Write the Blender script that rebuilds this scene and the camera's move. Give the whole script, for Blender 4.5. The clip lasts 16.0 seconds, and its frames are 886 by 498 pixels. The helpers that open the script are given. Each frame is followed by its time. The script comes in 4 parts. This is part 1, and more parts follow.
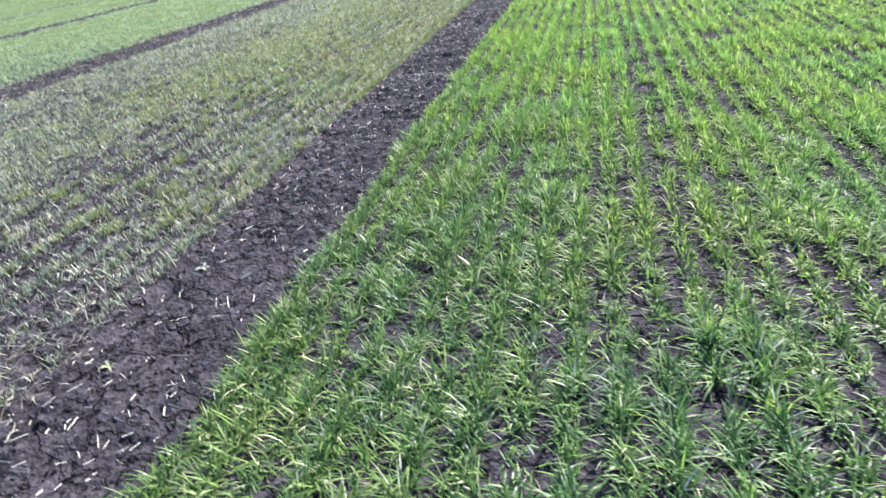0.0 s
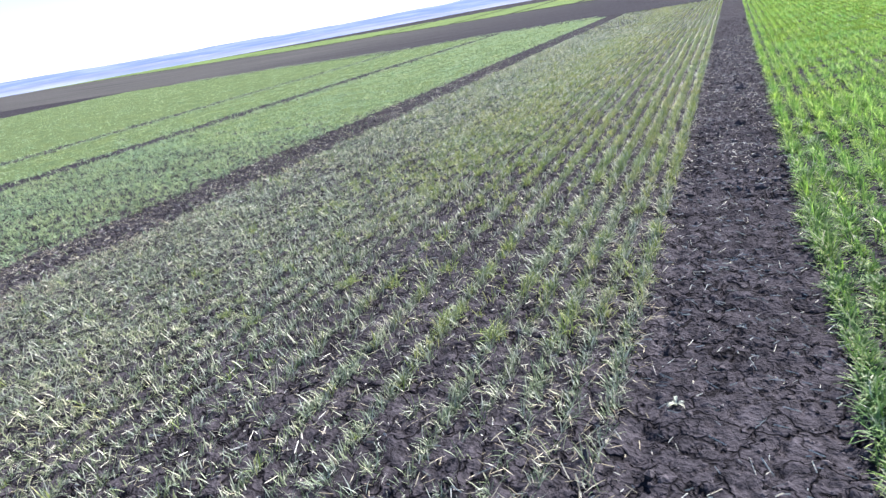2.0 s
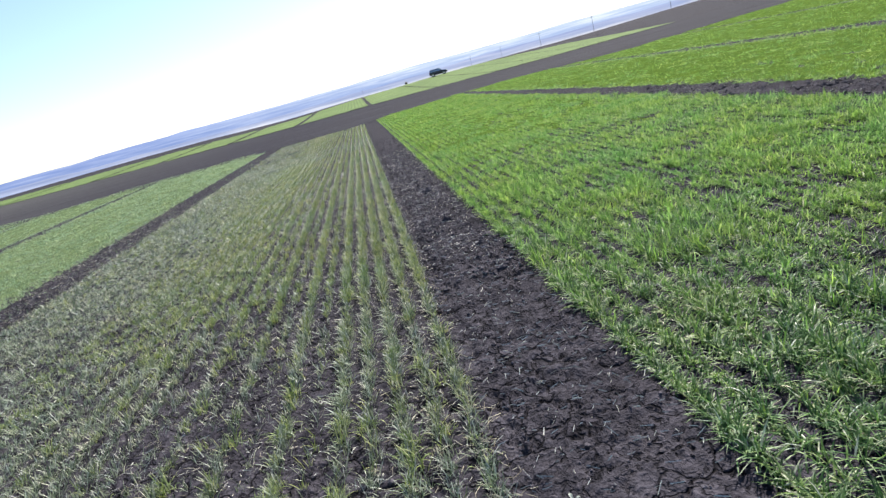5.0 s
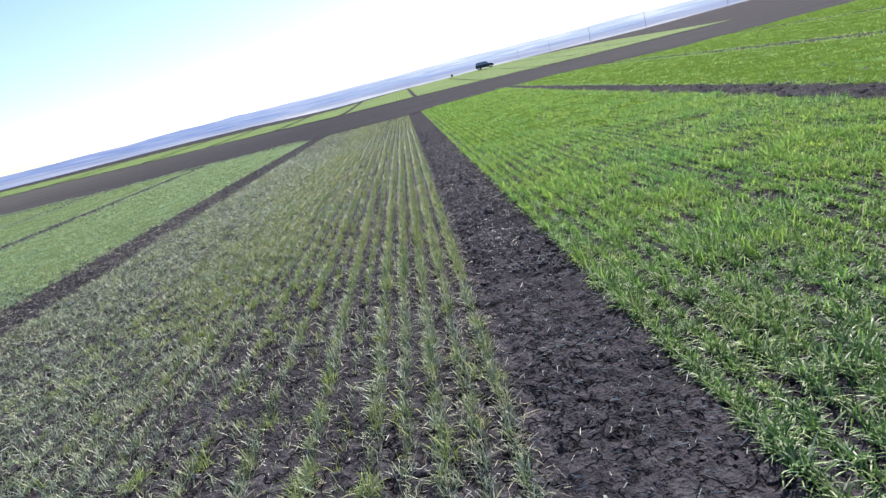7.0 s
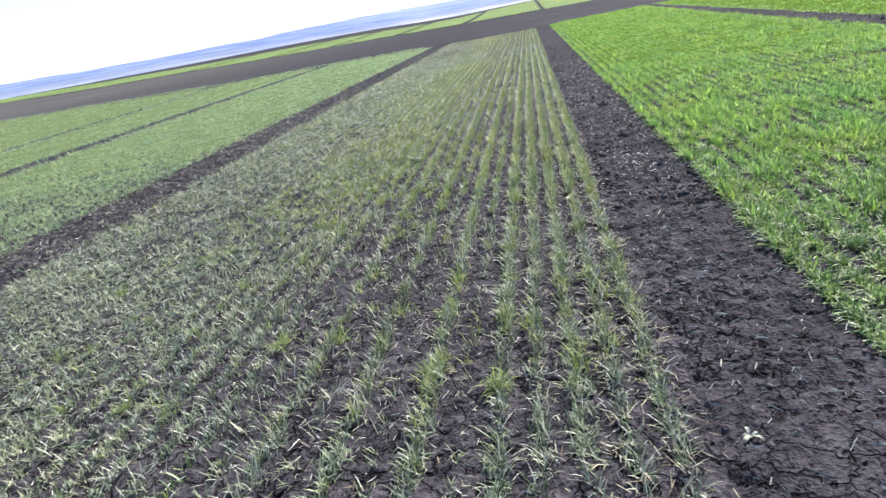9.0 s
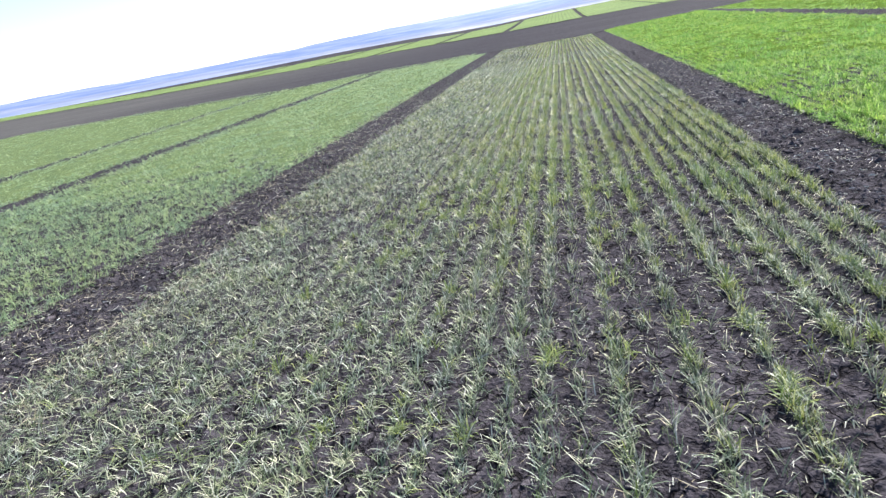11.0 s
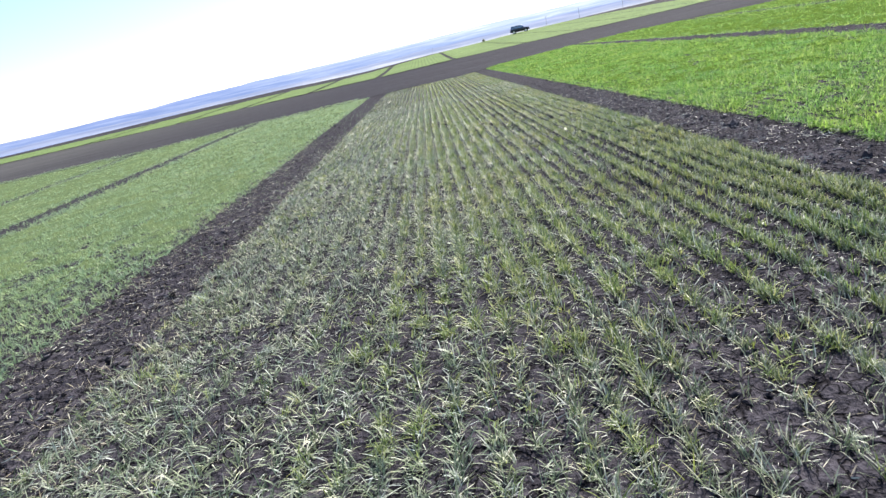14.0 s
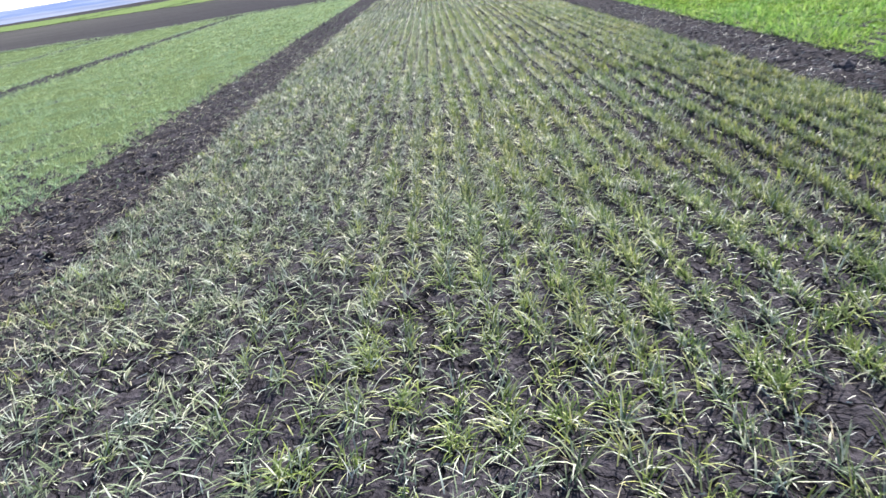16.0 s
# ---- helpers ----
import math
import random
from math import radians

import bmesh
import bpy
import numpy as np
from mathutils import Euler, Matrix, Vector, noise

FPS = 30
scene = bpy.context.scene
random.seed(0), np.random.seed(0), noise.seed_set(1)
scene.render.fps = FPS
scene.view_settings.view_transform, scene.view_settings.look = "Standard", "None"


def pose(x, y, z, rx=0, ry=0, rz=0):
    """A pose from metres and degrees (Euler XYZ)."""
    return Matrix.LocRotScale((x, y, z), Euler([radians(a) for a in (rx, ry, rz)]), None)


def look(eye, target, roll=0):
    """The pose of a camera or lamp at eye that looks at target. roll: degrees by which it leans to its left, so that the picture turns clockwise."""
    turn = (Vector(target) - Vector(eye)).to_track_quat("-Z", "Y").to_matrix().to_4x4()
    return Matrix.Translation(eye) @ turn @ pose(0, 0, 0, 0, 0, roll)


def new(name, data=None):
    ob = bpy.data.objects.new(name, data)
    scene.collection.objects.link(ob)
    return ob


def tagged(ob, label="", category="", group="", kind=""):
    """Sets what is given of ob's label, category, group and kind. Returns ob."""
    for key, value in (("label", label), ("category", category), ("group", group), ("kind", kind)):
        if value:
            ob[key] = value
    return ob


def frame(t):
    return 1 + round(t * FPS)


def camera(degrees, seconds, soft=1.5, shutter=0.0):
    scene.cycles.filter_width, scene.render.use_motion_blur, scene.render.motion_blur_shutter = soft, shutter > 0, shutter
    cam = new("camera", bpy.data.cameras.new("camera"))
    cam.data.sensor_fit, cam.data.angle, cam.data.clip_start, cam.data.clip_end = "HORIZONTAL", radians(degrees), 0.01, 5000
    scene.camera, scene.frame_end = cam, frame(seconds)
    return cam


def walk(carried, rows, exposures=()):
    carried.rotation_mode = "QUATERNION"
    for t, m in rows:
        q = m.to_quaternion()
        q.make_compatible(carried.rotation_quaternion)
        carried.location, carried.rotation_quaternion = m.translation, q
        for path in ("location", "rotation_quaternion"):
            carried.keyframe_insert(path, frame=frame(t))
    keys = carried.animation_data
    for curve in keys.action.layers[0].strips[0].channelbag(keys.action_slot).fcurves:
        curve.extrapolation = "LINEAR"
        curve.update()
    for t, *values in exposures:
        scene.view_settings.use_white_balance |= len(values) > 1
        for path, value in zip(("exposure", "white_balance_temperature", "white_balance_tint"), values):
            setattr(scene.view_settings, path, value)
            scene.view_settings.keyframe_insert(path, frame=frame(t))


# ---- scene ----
cam = camera(71.8, 16.0, soft=1.45, shutter=0.12)
PATH = [
    (0, (1.31, 0.76, 1.397), (0.838, 2.451, 0.441), -7.1),
    (0.5, (0.875, 0.748, 1.439), (0.275, 2.521, 0.737), -14.3),
    (1, (0.442, 0.868, 1.369), (-0.396, 2.544, 0.67), -13.9),
    (1.5, (0.076, 0.97, 1.481), (-0.877, 2.601, 0.824), -13.8),
    (2, (-0.365, 1.036, 1.445), (-1.219, 2.704, 0.745), -10.2),
    (2.5, (-0.674, 1.111, 1.505), (-1.425, 2.864, 0.903), -14.7),
    (3, (-0.854, 1.281, 1.472), (-0.886, 3.226, 1.008), -17.1),
    (3.2, (-0.893, 1.302, 1.481), (-0.729, 3.239, 1.01), -15.8),
    (5.3, (-0.87, 1.306, 1.439), (-0.744, 3.228, 0.9), -15.3),
    (5.5, (-0.874, 1.308, 1.447), (-0.772, 3.231, 0.906), -15.3),
    (6, (-0.877, 1.314, 1.44), (-0.773, 3.24, 0.912), -14.8),
    (6.5, (-0.886, 1.315, 1.439), (-0.819, 3.247, 0.926), -13.8),
    (7, (-0.891, 1.317, 1.437), (-0.879, 3.249, 0.919), -13.9),
    (7.5, (-0.911, 1.314, 1.434), (-0.903, 3.243, 0.907), -13.2),
    (8, (-0.92, 1.313, 1.431), (-0.98, 3.229, 0.859), -12.7),
    (8.5, (-0.956, 1.32, 1.428), (-1.077, 3.216, 0.805), -12.5),
    (9, (-1.104, 1.297, 1.416), (-1.459, 3.137, 0.718), -10.4),
    (9.5, (-1.394, 1.211, 1.423), (-1.931, 3.013, 0.741), -9.2),
    (9.7, (-1.494, 1.192, 1.466), (-2.047, 2.987, 0.777), -10.6),
    (11.8, (-2.767, 1.808, 1.393), (-2.948, 3.688, 0.734), -9.7),
    (12, (-2.831, 1.893, 1.384), (-2.915, 3.77, 0.697), -10.3),
    (12.5, (-2.943, 2.292, 1.36), (-3.376, 4.122, 0.681), -13.1),
    (13, (-3.034, 2.66, 1.355), (-3.146, 4.533, 0.662), -11.5),
    (13.5, (-3.225, 2.968, 1.387), (-3.203, 4.883, 0.811), -10.5),
    (14, (-3.255, 3.37, 1.355), (-3.324, 5.278, 0.758), -13.3),
    (14.5, (-3.244, 3.74, 1.354), (-3.177, 5.634, 0.712), -11.9),
    (15, (-3.37, 4.203, 1.354), (-3.054, 6.09, 0.771), -10.6),
    (15.5, (-3.426, 4.511, 1.333), (-3.151, 6.389, 0.703), -10.1),
    (16, (-3.337, 4.958, 1.194), (-3.414, 6.763, 0.338), -9.0),
]
walk(cam, [(t, look(eye, target, roll)) for t, eye, target, roll in PATH], exposures=[(0.0, 1.83, 6250.0, 14.0), (0.5, 1.78, 6250.0, 14.0), (1.0, 1.72, 6250.0, 14.0), (1.5, 1.69, 6250.0, 14.0), (3.0, 1.5, 6500.0, 10.0), (5.3, 1.15, 6500.0, 10.0), (8.0, 1.2, 6500.0, 10.0), (9.0, 1.5, 6500.0, 10.0), (9.7, 1.55, 6500.0, 10.0), (12.0, 1.55, 6500.0, 10.0), (12.5, 1.6, 6500.0, 10.0), (13.5, 1.43, 6500.0, 10.0), (14.5, 1.34, 6500.0, 10.0), (15.0, 1.48, 6500.0, 10.0), (15.5, 1.37, 6500.0, 10.0), (16.0, 1.5, 6500.0, 10.0)])

# ---- light ----
SUN_AZ, SUN_EL = radians(28), radians(40)   # from +y towards +x; above the horizon
world = bpy.data.worlds.new("world")
scene.world = world
world.use_nodes = True
wn = world.node_tree
sky = wn.nodes.new("ShaderNodeTexSky")
sky.sky_type, sky.sun_disc = "NISHITA", False
sky.sun_elevation, sky.sun_rotation = SUN_EL, SUN_AZ
sky.air_density, sky.dust_density, sky.ozone_density = 1.0, 0.35, 2.0
wn.links.new(sky.outputs[0], wn.nodes["Background"].inputs[0])
wn.nodes["Background"].inputs[1].default_value = 0.085
sun = new("sun", bpy.data.lights.new("sun", "SUN"))
sun.data.energy, sun.data.angle, sun.data.color = 5.0, radians(0.5), (1.0, 0.95, 0.87)
sun.matrix_world = look((math.sin(SUN_AZ) * math.cos(SUN_EL) * 50, math.cos(SUN_AZ) * math.cos(SUN_EL) * 50, math.sin(SUN_EL) * 50), (0, 0, 0))


# ---- materials ----
def material(name):
    m = bpy.data.materials.new(name)
    m.use_nodes = True
    return m, m.node_tree, m.node_tree.nodes["Principled BSDF"]


def node(nt, kind, **values):
    n = nt.nodes.new("ShaderNode" + kind)
    for key, value in values.items():
        n.inputs[key].default_value = value
    return n


def ramp(nt, source, stops, smooth=True):
    n = nt.nodes.new("ShaderNodeValToRGB")
    n.color_ramp.interpolation = "LINEAR" if smooth else "CONSTANT"
    while len(n.color_ramp.elements) < len(stops):
        n.color_ramp.elements.new(0.5)
    for e, (at, rgb) in zip(n.color_ramp.elements, stops):
        e.position, e.color = at, (*rgb, 1)
    nt.links.new(source, n.inputs[0])
    return n.outputs[0]


def mixed(nt, fac, a, b, how="MIX"):
    n = nt.nodes.new("ShaderNodeMix")
    n.data_type, n.blend_type = "RGBA", how
    for socket, value in ((n.inputs[0], fac), (n.inputs[6], a), (n.inputs[7], b)):
        if hasattr(value, "is_linked"):
            nt.links.new(value, socket)
        else:
            socket.default_value = value if isinstance(value, float) else (*value, 1)
    return n.outputs[2]


def soil(name, dark, light, crack=0.0, grain=1.0, passes=0.0, haze_veil=None):
    """Dry dark earth: blotches, crumbs, and a net of drying cracks, shaded in the colour; tilled earth has streaks, and
    pale haze painted over its far side.
    """
    m, nt, bsdf = material(name)
    place = nt.nodes.new("ShaderNodeTexCoord").outputs["Object"]
    blotch = node(nt, "TexNoise", Scale=2.3, Detail=6.0, Roughness=0.65)
    crumb = node(nt, "TexNoise", Scale=56.0 * grain, Detail=2.5, Roughness=0.6)
    fine = node(nt, "TexNoise", Scale=160.0 * grain, Detail=4.0, Roughness=0.7)
    for n in (blotch, crumb, fine):
        nt.links.new(place, n.inputs["Vector"])
    lump = node(nt, "TexNoise", Scale=14.0 * grain, Detail=2.5, Roughness=0.55)
    nt.links.new(place, lump.inputs["Vector"])
    a = ramp(nt, blotch.outputs[0], [(0.3, dark), (0.72, light)])
    b = ramp(nt, crumb.outputs[0], [(0.3, (0.62, 0.62, 0.62)), (0.7, (1.32, 1.31, 1.32))])
    colour = mixed(nt, 1.0, a, b, "MULTIPLY")
    colour = mixed(nt, 1.0, colour, ramp(nt, lump.outputs[0], [(0.32, (0.74, 0.74, 0.75)), (0.68, (1.24, 1.22, 1.22))]), "MULTIPLY")
    if passes:
        stretch = node(nt, "Mapping", Scale=(0.035, 0.55, 1.0), Rotation=(0.0, 0.0, 0.1))
        nt.links.new(place, stretch.inputs[0])
        streak = node(nt, "TexNoise", Scale=1.0, Detail=5.0, Roughness=0.65)
        nt.links.new(stretch.outputs[0], streak.inputs["Vector"])
        colour = mixed(nt, 1.0, colour, ramp(nt, streak.outputs[0], [(0.32, (1 - passes,) * 3), (0.68, (1 + 1.2 * passes, 1 + 1.1 * passes, 1 + passes))]), "MULTIPLY")
    # Haze veil painted over the strip towards the left; dry is its weight.
    if haze_veil:
        across = nt.nodes.new("ShaderNodeSeparateXYZ")
        nt.links.new(place, across.inputs[0])
        dry = node(nt, "MapRange")
        dry.inputs["From Min"].default_value, dry.inputs["From Max"].default_value = -9.0, -48.0
        nt.links.new(across.outputs[0], dry.inputs[0])
        colour = mixed(nt, dry.outputs[0], colour, mixed(nt, streak.outputs[0], colour, haze_veil))
    bump_lump = node(nt, "Bump", Strength=1.0, Distance=0.014)
    nt.links.new(lump.outputs[0], bump_lump.inputs["Height"])
    bump = node(nt, "Bump", Strength=1.0, Distance=0.011)
    nt.links.new(bump_lump.outputs[0], bump.inputs["Normal"])
    nt.links.new(crumb.outputs[0], bump.inputs["Height"])
    bump_fine = node(nt, "Bump", Strength=0.35, Distance=0.003)
    nt.links.new(fine.outputs[0], bump_fine.inputs["Height"])
    nt.links.new(bump.outputs[0], bump_fine.inputs["Normal"])
    last = bump_fine
    if crack:
        warp = node(nt, "TexNoise", Scale=9.0, Detail=3.0)
        nt.links.new(place, warp.inputs["Vector"])
        moved = nt.nodes.new("ShaderNodeVectorMath")
        moved.operation = "MULTIPLY_ADD"
        nt.links.new(warp.outputs[1], moved.inputs[0])
        moved.inputs[1].default_value = (0.22, 0.22, 0.0)
        nt.links.new(place, moved.inputs[2])
        cells = nt.nodes.new("ShaderNodeTexVoronoi")
        cells.feature = "DISTANCE_TO_EDGE"
        cells.inputs["Scale"].default_value = 6.2
        nt.links.new(moved.outputs[0], cells.inputs["Vector"])
        line = ramp(nt, cells.outputs["Distance"], [(0.006, (0, 0, 0)), (0.045, (1, 1, 1))])
        broken = ramp(nt, blotch.outputs[0], [(0.36, (1, 1, 1)), (0.47, (0, 0, 0))])
        line = mixed(nt, broken, line, (1.0, 1.0, 1.0))
        small_cells = nt.nodes.new("ShaderNodeTexVoronoi")
        small_cells.feature = "DISTANCE_TO_EDGE"
        small_cells.inputs["Scale"].default_value = 19.0
        nt.links.new(moved.outputs[0], small_cells.inputs["Vector"])
        thread = ramp(nt, small_cells.outputs["Distance"], [(0.0, (0.5, 0.5, 0.5)), (0.05, (1, 1, 1))])
        thread = mixed(nt, ramp(nt, lump.outputs[0], [(0.42, (0, 0, 0)), (0.6, (1, 1, 1))]), thread, (1.0, 1.0, 1.0))
        line = mixed(nt, 1.0, line, thread, "MULTIPLY")
        deep = node(nt, "Bump", Strength=crack, Distance=0.011)
        nt.links.new(line, deep.inputs["Height"])
        nt.links.new(last.outputs[0], deep.inputs["Normal"])
        last = deep
        # Cracks are darkened in the colour as well, for the shade inside them.
        colour = mixed(nt, 1.0, colour, mixed(nt, 0.75, (1.0, 1.0, 1.0), line), "MULTIPLY")
    nt.links.new(colour, bsdf.inputs["Base Color"])
    nt.links.new(last.outputs[0], bsdf.inputs["Normal"])
    bsdf.inputs["Roughness"].default_value = 0.92
    bsdf.inputs["Specular IOR Level"].default_value = 0.02
    return m


def leaf(name, stops, patch_a, patch_b, gloss=0.5, shine=0.3, through_light=0.35, patch_scale=0.7, tip=None, dry=0.5, plants=True):
    """Blades: each takes its own shade; plants and patches of the plot lean to one tint or another; some tips have dried."""
    m, nt, bsdf = material(name)
    place = nt.nodes.new("ShaderNodeTexCoord").outputs["Object"]
    own = nt.nodes.new("ShaderNodeNewGeometry").outputs["Random Per Island"]
    colour = ramp(nt, own, stops)
    patch = node(nt, "TexNoise", Scale=patch_scale, Detail=4.0, Roughness=0.6)
    nt.links.new(place, patch.inputs["Vector"])
    tint = ramp(nt, patch.outputs[0], [(0.35, patch_a), (0.65, patch_b)])
    colour = mixed(nt, 1.0, colour, tint, "MULTIPLY")
    if plants:
        plant = node(nt, "TexNoise", Scale=11.0, Detail=1.0, Roughness=0.5)
        nt.links.new(place, plant.inputs["Vector"])
        colour = mixed(nt, 1.0, colour, ramp(nt, plant.outputs[0], [(0.34, (0.72, 0.78, 0.85)), (0.66, (1.26, 1.20, 1.08))]), "MULTIPLY")
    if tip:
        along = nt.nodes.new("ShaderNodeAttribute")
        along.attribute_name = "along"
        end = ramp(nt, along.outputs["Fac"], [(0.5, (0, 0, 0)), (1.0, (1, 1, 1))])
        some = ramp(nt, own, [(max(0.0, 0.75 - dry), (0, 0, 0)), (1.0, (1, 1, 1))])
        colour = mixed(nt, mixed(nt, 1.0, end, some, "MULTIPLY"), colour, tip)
    nt.links.new(colour, bsdf.inputs["Base Color"])
    bsdf.inputs["Roughness"].default_value = gloss
    bsdf.inputs["Specular IOR Level"].default_value = shine
    glow = nt.nodes.new("ShaderNodeBsdfTranslucent")
    nt.links.new(colour, glow.inputs[0])
    both = nt.nodes.new("ShaderNodeMixShader")
    both.inputs[0].default_value = through_light
    nt.links.new(bsdf.outputs[0], both.inputs[1])
    nt.links.new(glow.outputs[0], both.inputs[2])
    nt.links.new(both.outputs[0], nt.nodes["Material Output"].inputs[0])
    return m


def paint(name, rgb, rough=0.5, metal=0.0, wear=0.12, scale=8.0):
    m, nt, bsdf = material(name)
    n = node(nt, "TexNoise", Scale=scale, Detail=5.0)
    nt.links.new(nt.nodes.new("ShaderNodeTexCoord").outputs["Object"], n.inputs["Vector"])
    c = ramp(nt, n.outputs[0], [(0.3, [v * (1 - wear) for v in rgb]), (0.7, [min(1.0, v * (1 + wear)) for v in rgb])])
    nt.links.new(c, bsdf.inputs["Base Color"])
    bsdf.inputs["Roughness"].default_value, bsdf.inputs["Metallic"].default_value = rough, metal
    return m


def canopy(name, a, b, soil_rgb):
    """A sown field far off: drill rows of two greens with earth showing here and there."""
    m, nt, bsdf = material(name)
    place = nt.nodes.new("ShaderNodeTexCoord").outputs["Object"]
    broad = node(nt, "TexNoise", Scale=0.12, Detail=6.0, Roughness=0.6)
    small = node(nt, "TexNoise", Scale=2.2, Detail=6.0, Roughness=0.7)
    rows = node(nt, "TexWave", Scale=0.55, Distortion=1.2, Detail=2.0)
    for n in (broad, small, rows):
        nt.links.new(place, n.inputs["Vector"])
    c = ramp(nt, broad.outputs[0], [(0.35, a), (0.65, b)])
    c = mixed(nt, ramp(nt, rows.outputs[1], [(0.0, (0.35, 0.35, 0.35)), (0.35, (0.0, 0.0, 0.0))]), c, soil_rgb)
    c = mixed(nt, 1.0, c, ramp(nt, small.outputs[0], [(0.3, (0.7, 0.7, 0.7)), (0.7, (1.25, 1.25, 1.2))]), "MULTIPLY")
    nt.links.new(c, bsdf.inputs["Base Color"])
    bsdf.inputs["Roughness"].default_value = 0.9
    bsdf.inputs["Specular IOR Level"].default_value = 0.03
    bump = node(nt, "Bump", Strength=0.8, Distance=0.08)
    nt.links.new(small.outputs[0], bump.inputs["Height"])
    nt.links.new(bump.outputs[0], bsdf.inputs["Normal"])
    return m


def shaded_low_leaves(name, dark, light):
    """The matted lower leaves of a closed stand, darkened in the colour for the shade among them."""
    m, nt, bsdf = material(name)
    place = nt.nodes.new("ShaderNodeTexCoord").outputs["Object"]
    fine = node(nt, "TexNoise", Scale=42.0, Detail=4.0, Roughness=0.65)
    broad = node(nt, "TexNoise", Scale=2.2, Detail=4.0, Roughness=0.6)
    for n in (fine, broad):
        nt.links.new(place, n.inputs["Vector"])
    c = ramp(nt, fine.outputs[0], [(0.35, dark), (0.65, light)])
    c = mixed(nt, 1.0, c, ramp(nt, broad.outputs[0], [(0.3, (0.82, 0.88, 0.95)), (0.7, (1.15, 1.08, 0.95))]), "MULTIPLY")
    nt.links.new(c, bsdf.inputs["Base Color"])
    bsdf.inputs["Roughness"].default_value = 0.8
    bsdf.inputs["Specular IOR Level"].default_value = 0.0
    bump = node(nt, "Bump", Strength=0.9, Distance=0.03)
    nt.links.new(fine.outputs[0], bump.inputs["Height"])
    nt.links.new(bump.outputs[0], bsdf.inputs["Normal"])
    return m


MAT_GREEN = shaded_low_leaves("matted green leaves", (0.026, 0.050, 0.012), (0.125, 0.200, 0.036))
MAT_COOL = shaded_low_leaves("matted blue-green leaves", (0.074, 0.104, 0.050), (0.126, 0.170, 0.086))
SOIL = soil("dark dry soil", (0.0285, 0.0268, 0.0328), (0.0580, 0.0542, 0.0640), crack=0.9)
TILLED = soil("tilled soil", (0.0235, 0.0228, 0.0290), (0.0385, 0.0370, 0.0455), grain=0.4, passes=0.3, haze_veil=(0.105, 0.102, 0.096))
CLOD = soil("clod", (0.052, 0.0475, 0.055), (0.100, 0.0920, 0.103))
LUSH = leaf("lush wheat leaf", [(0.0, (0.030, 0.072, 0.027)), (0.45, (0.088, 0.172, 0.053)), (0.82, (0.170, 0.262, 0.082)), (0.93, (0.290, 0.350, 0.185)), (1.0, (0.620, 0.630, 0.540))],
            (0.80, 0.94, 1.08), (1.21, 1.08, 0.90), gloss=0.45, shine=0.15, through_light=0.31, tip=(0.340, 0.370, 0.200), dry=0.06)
# Colour of farther green leaves, with the light shining through them put in.
VIVID = leaf("bright backlit wheat leaf", [(0.0, (0.076, 0.158, 0.038)), (0.45, (0.182, 0.340, 0.076)), (0.88, (0.300, 0.446, 0.128)), (1.0, (0.420, 0.510, 0.240))],
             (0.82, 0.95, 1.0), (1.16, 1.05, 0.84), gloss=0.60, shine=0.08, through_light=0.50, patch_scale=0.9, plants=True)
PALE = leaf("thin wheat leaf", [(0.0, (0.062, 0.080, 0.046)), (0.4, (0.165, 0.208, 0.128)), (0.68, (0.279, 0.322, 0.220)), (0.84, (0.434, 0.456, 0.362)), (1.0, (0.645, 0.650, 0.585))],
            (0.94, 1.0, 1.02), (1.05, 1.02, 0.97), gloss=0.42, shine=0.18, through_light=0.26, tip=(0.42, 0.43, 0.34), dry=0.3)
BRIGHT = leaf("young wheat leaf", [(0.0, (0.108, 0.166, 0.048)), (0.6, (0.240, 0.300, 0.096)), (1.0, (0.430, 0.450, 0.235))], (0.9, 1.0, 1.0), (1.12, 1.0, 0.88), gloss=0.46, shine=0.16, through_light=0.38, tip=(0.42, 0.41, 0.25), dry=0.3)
COOL = leaf("blue-green wheat leaf", [(0.0, (0.200, 0.276, 0.142)), (0.5, (0.258, 0.350, 0.206)), (0.9, (0.318, 0.412, 0.262)), (1.0, (0.480, 0.520, 0.370))],
            (0.93, 0.99, 1.04), (1.06, 1.02, 0.95), gloss=0.6, shine=0.12, through_light=0.48, patch_scale=0.6, plants=True)
STRAW = leaf("straw", [(0.0, (0.440, 0.425, 0.370)), (1.0, (0.780, 0.770, 0.710))], (0.9, 0.9, 0.9), (1.0, 1.0, 1.0), gloss=0.6, through_light=0.1)
FAR_GREEN = canopy("far wheat field", (0.114, 0.164, 0.062), (0.142, 0.200, 0.072), (0.040, 0.036, 0.035))
# Pole wood paled in its colour for the haze at that distance.
WOOD = paint("weathered pole wood in haze", (0.30, 0.28, 0.27), 0.85, wear=0.3)
CERAMIC = paint("pale insulator", (0.55, 0.55, 0.52), 0.3)
CAR_PAINT = paint("black car paint", (0.012, 0.013, 0.018), 0.12)
CAR_GLASS = paint("tinted car glass", (0.30, 0.34, 0.38), 0.08, metal=0.8)
RUBBER = paint("tyre rubber", (0.02, 0.02, 0.02), 0.8)
RIM = paint("alloy rim", (0.45, 0.46, 0.48), 0.3, metal=0.9)
LAMP = paint("lamp glass", (0.6, 0.6, 0.62), 0.15)
RED = paint("red tail lamp", (0.35, 0.02, 0.02), 0.2)
BARK = paint("bark", (0.09, 0.075, 0.065), 0.9, wear=0.3)
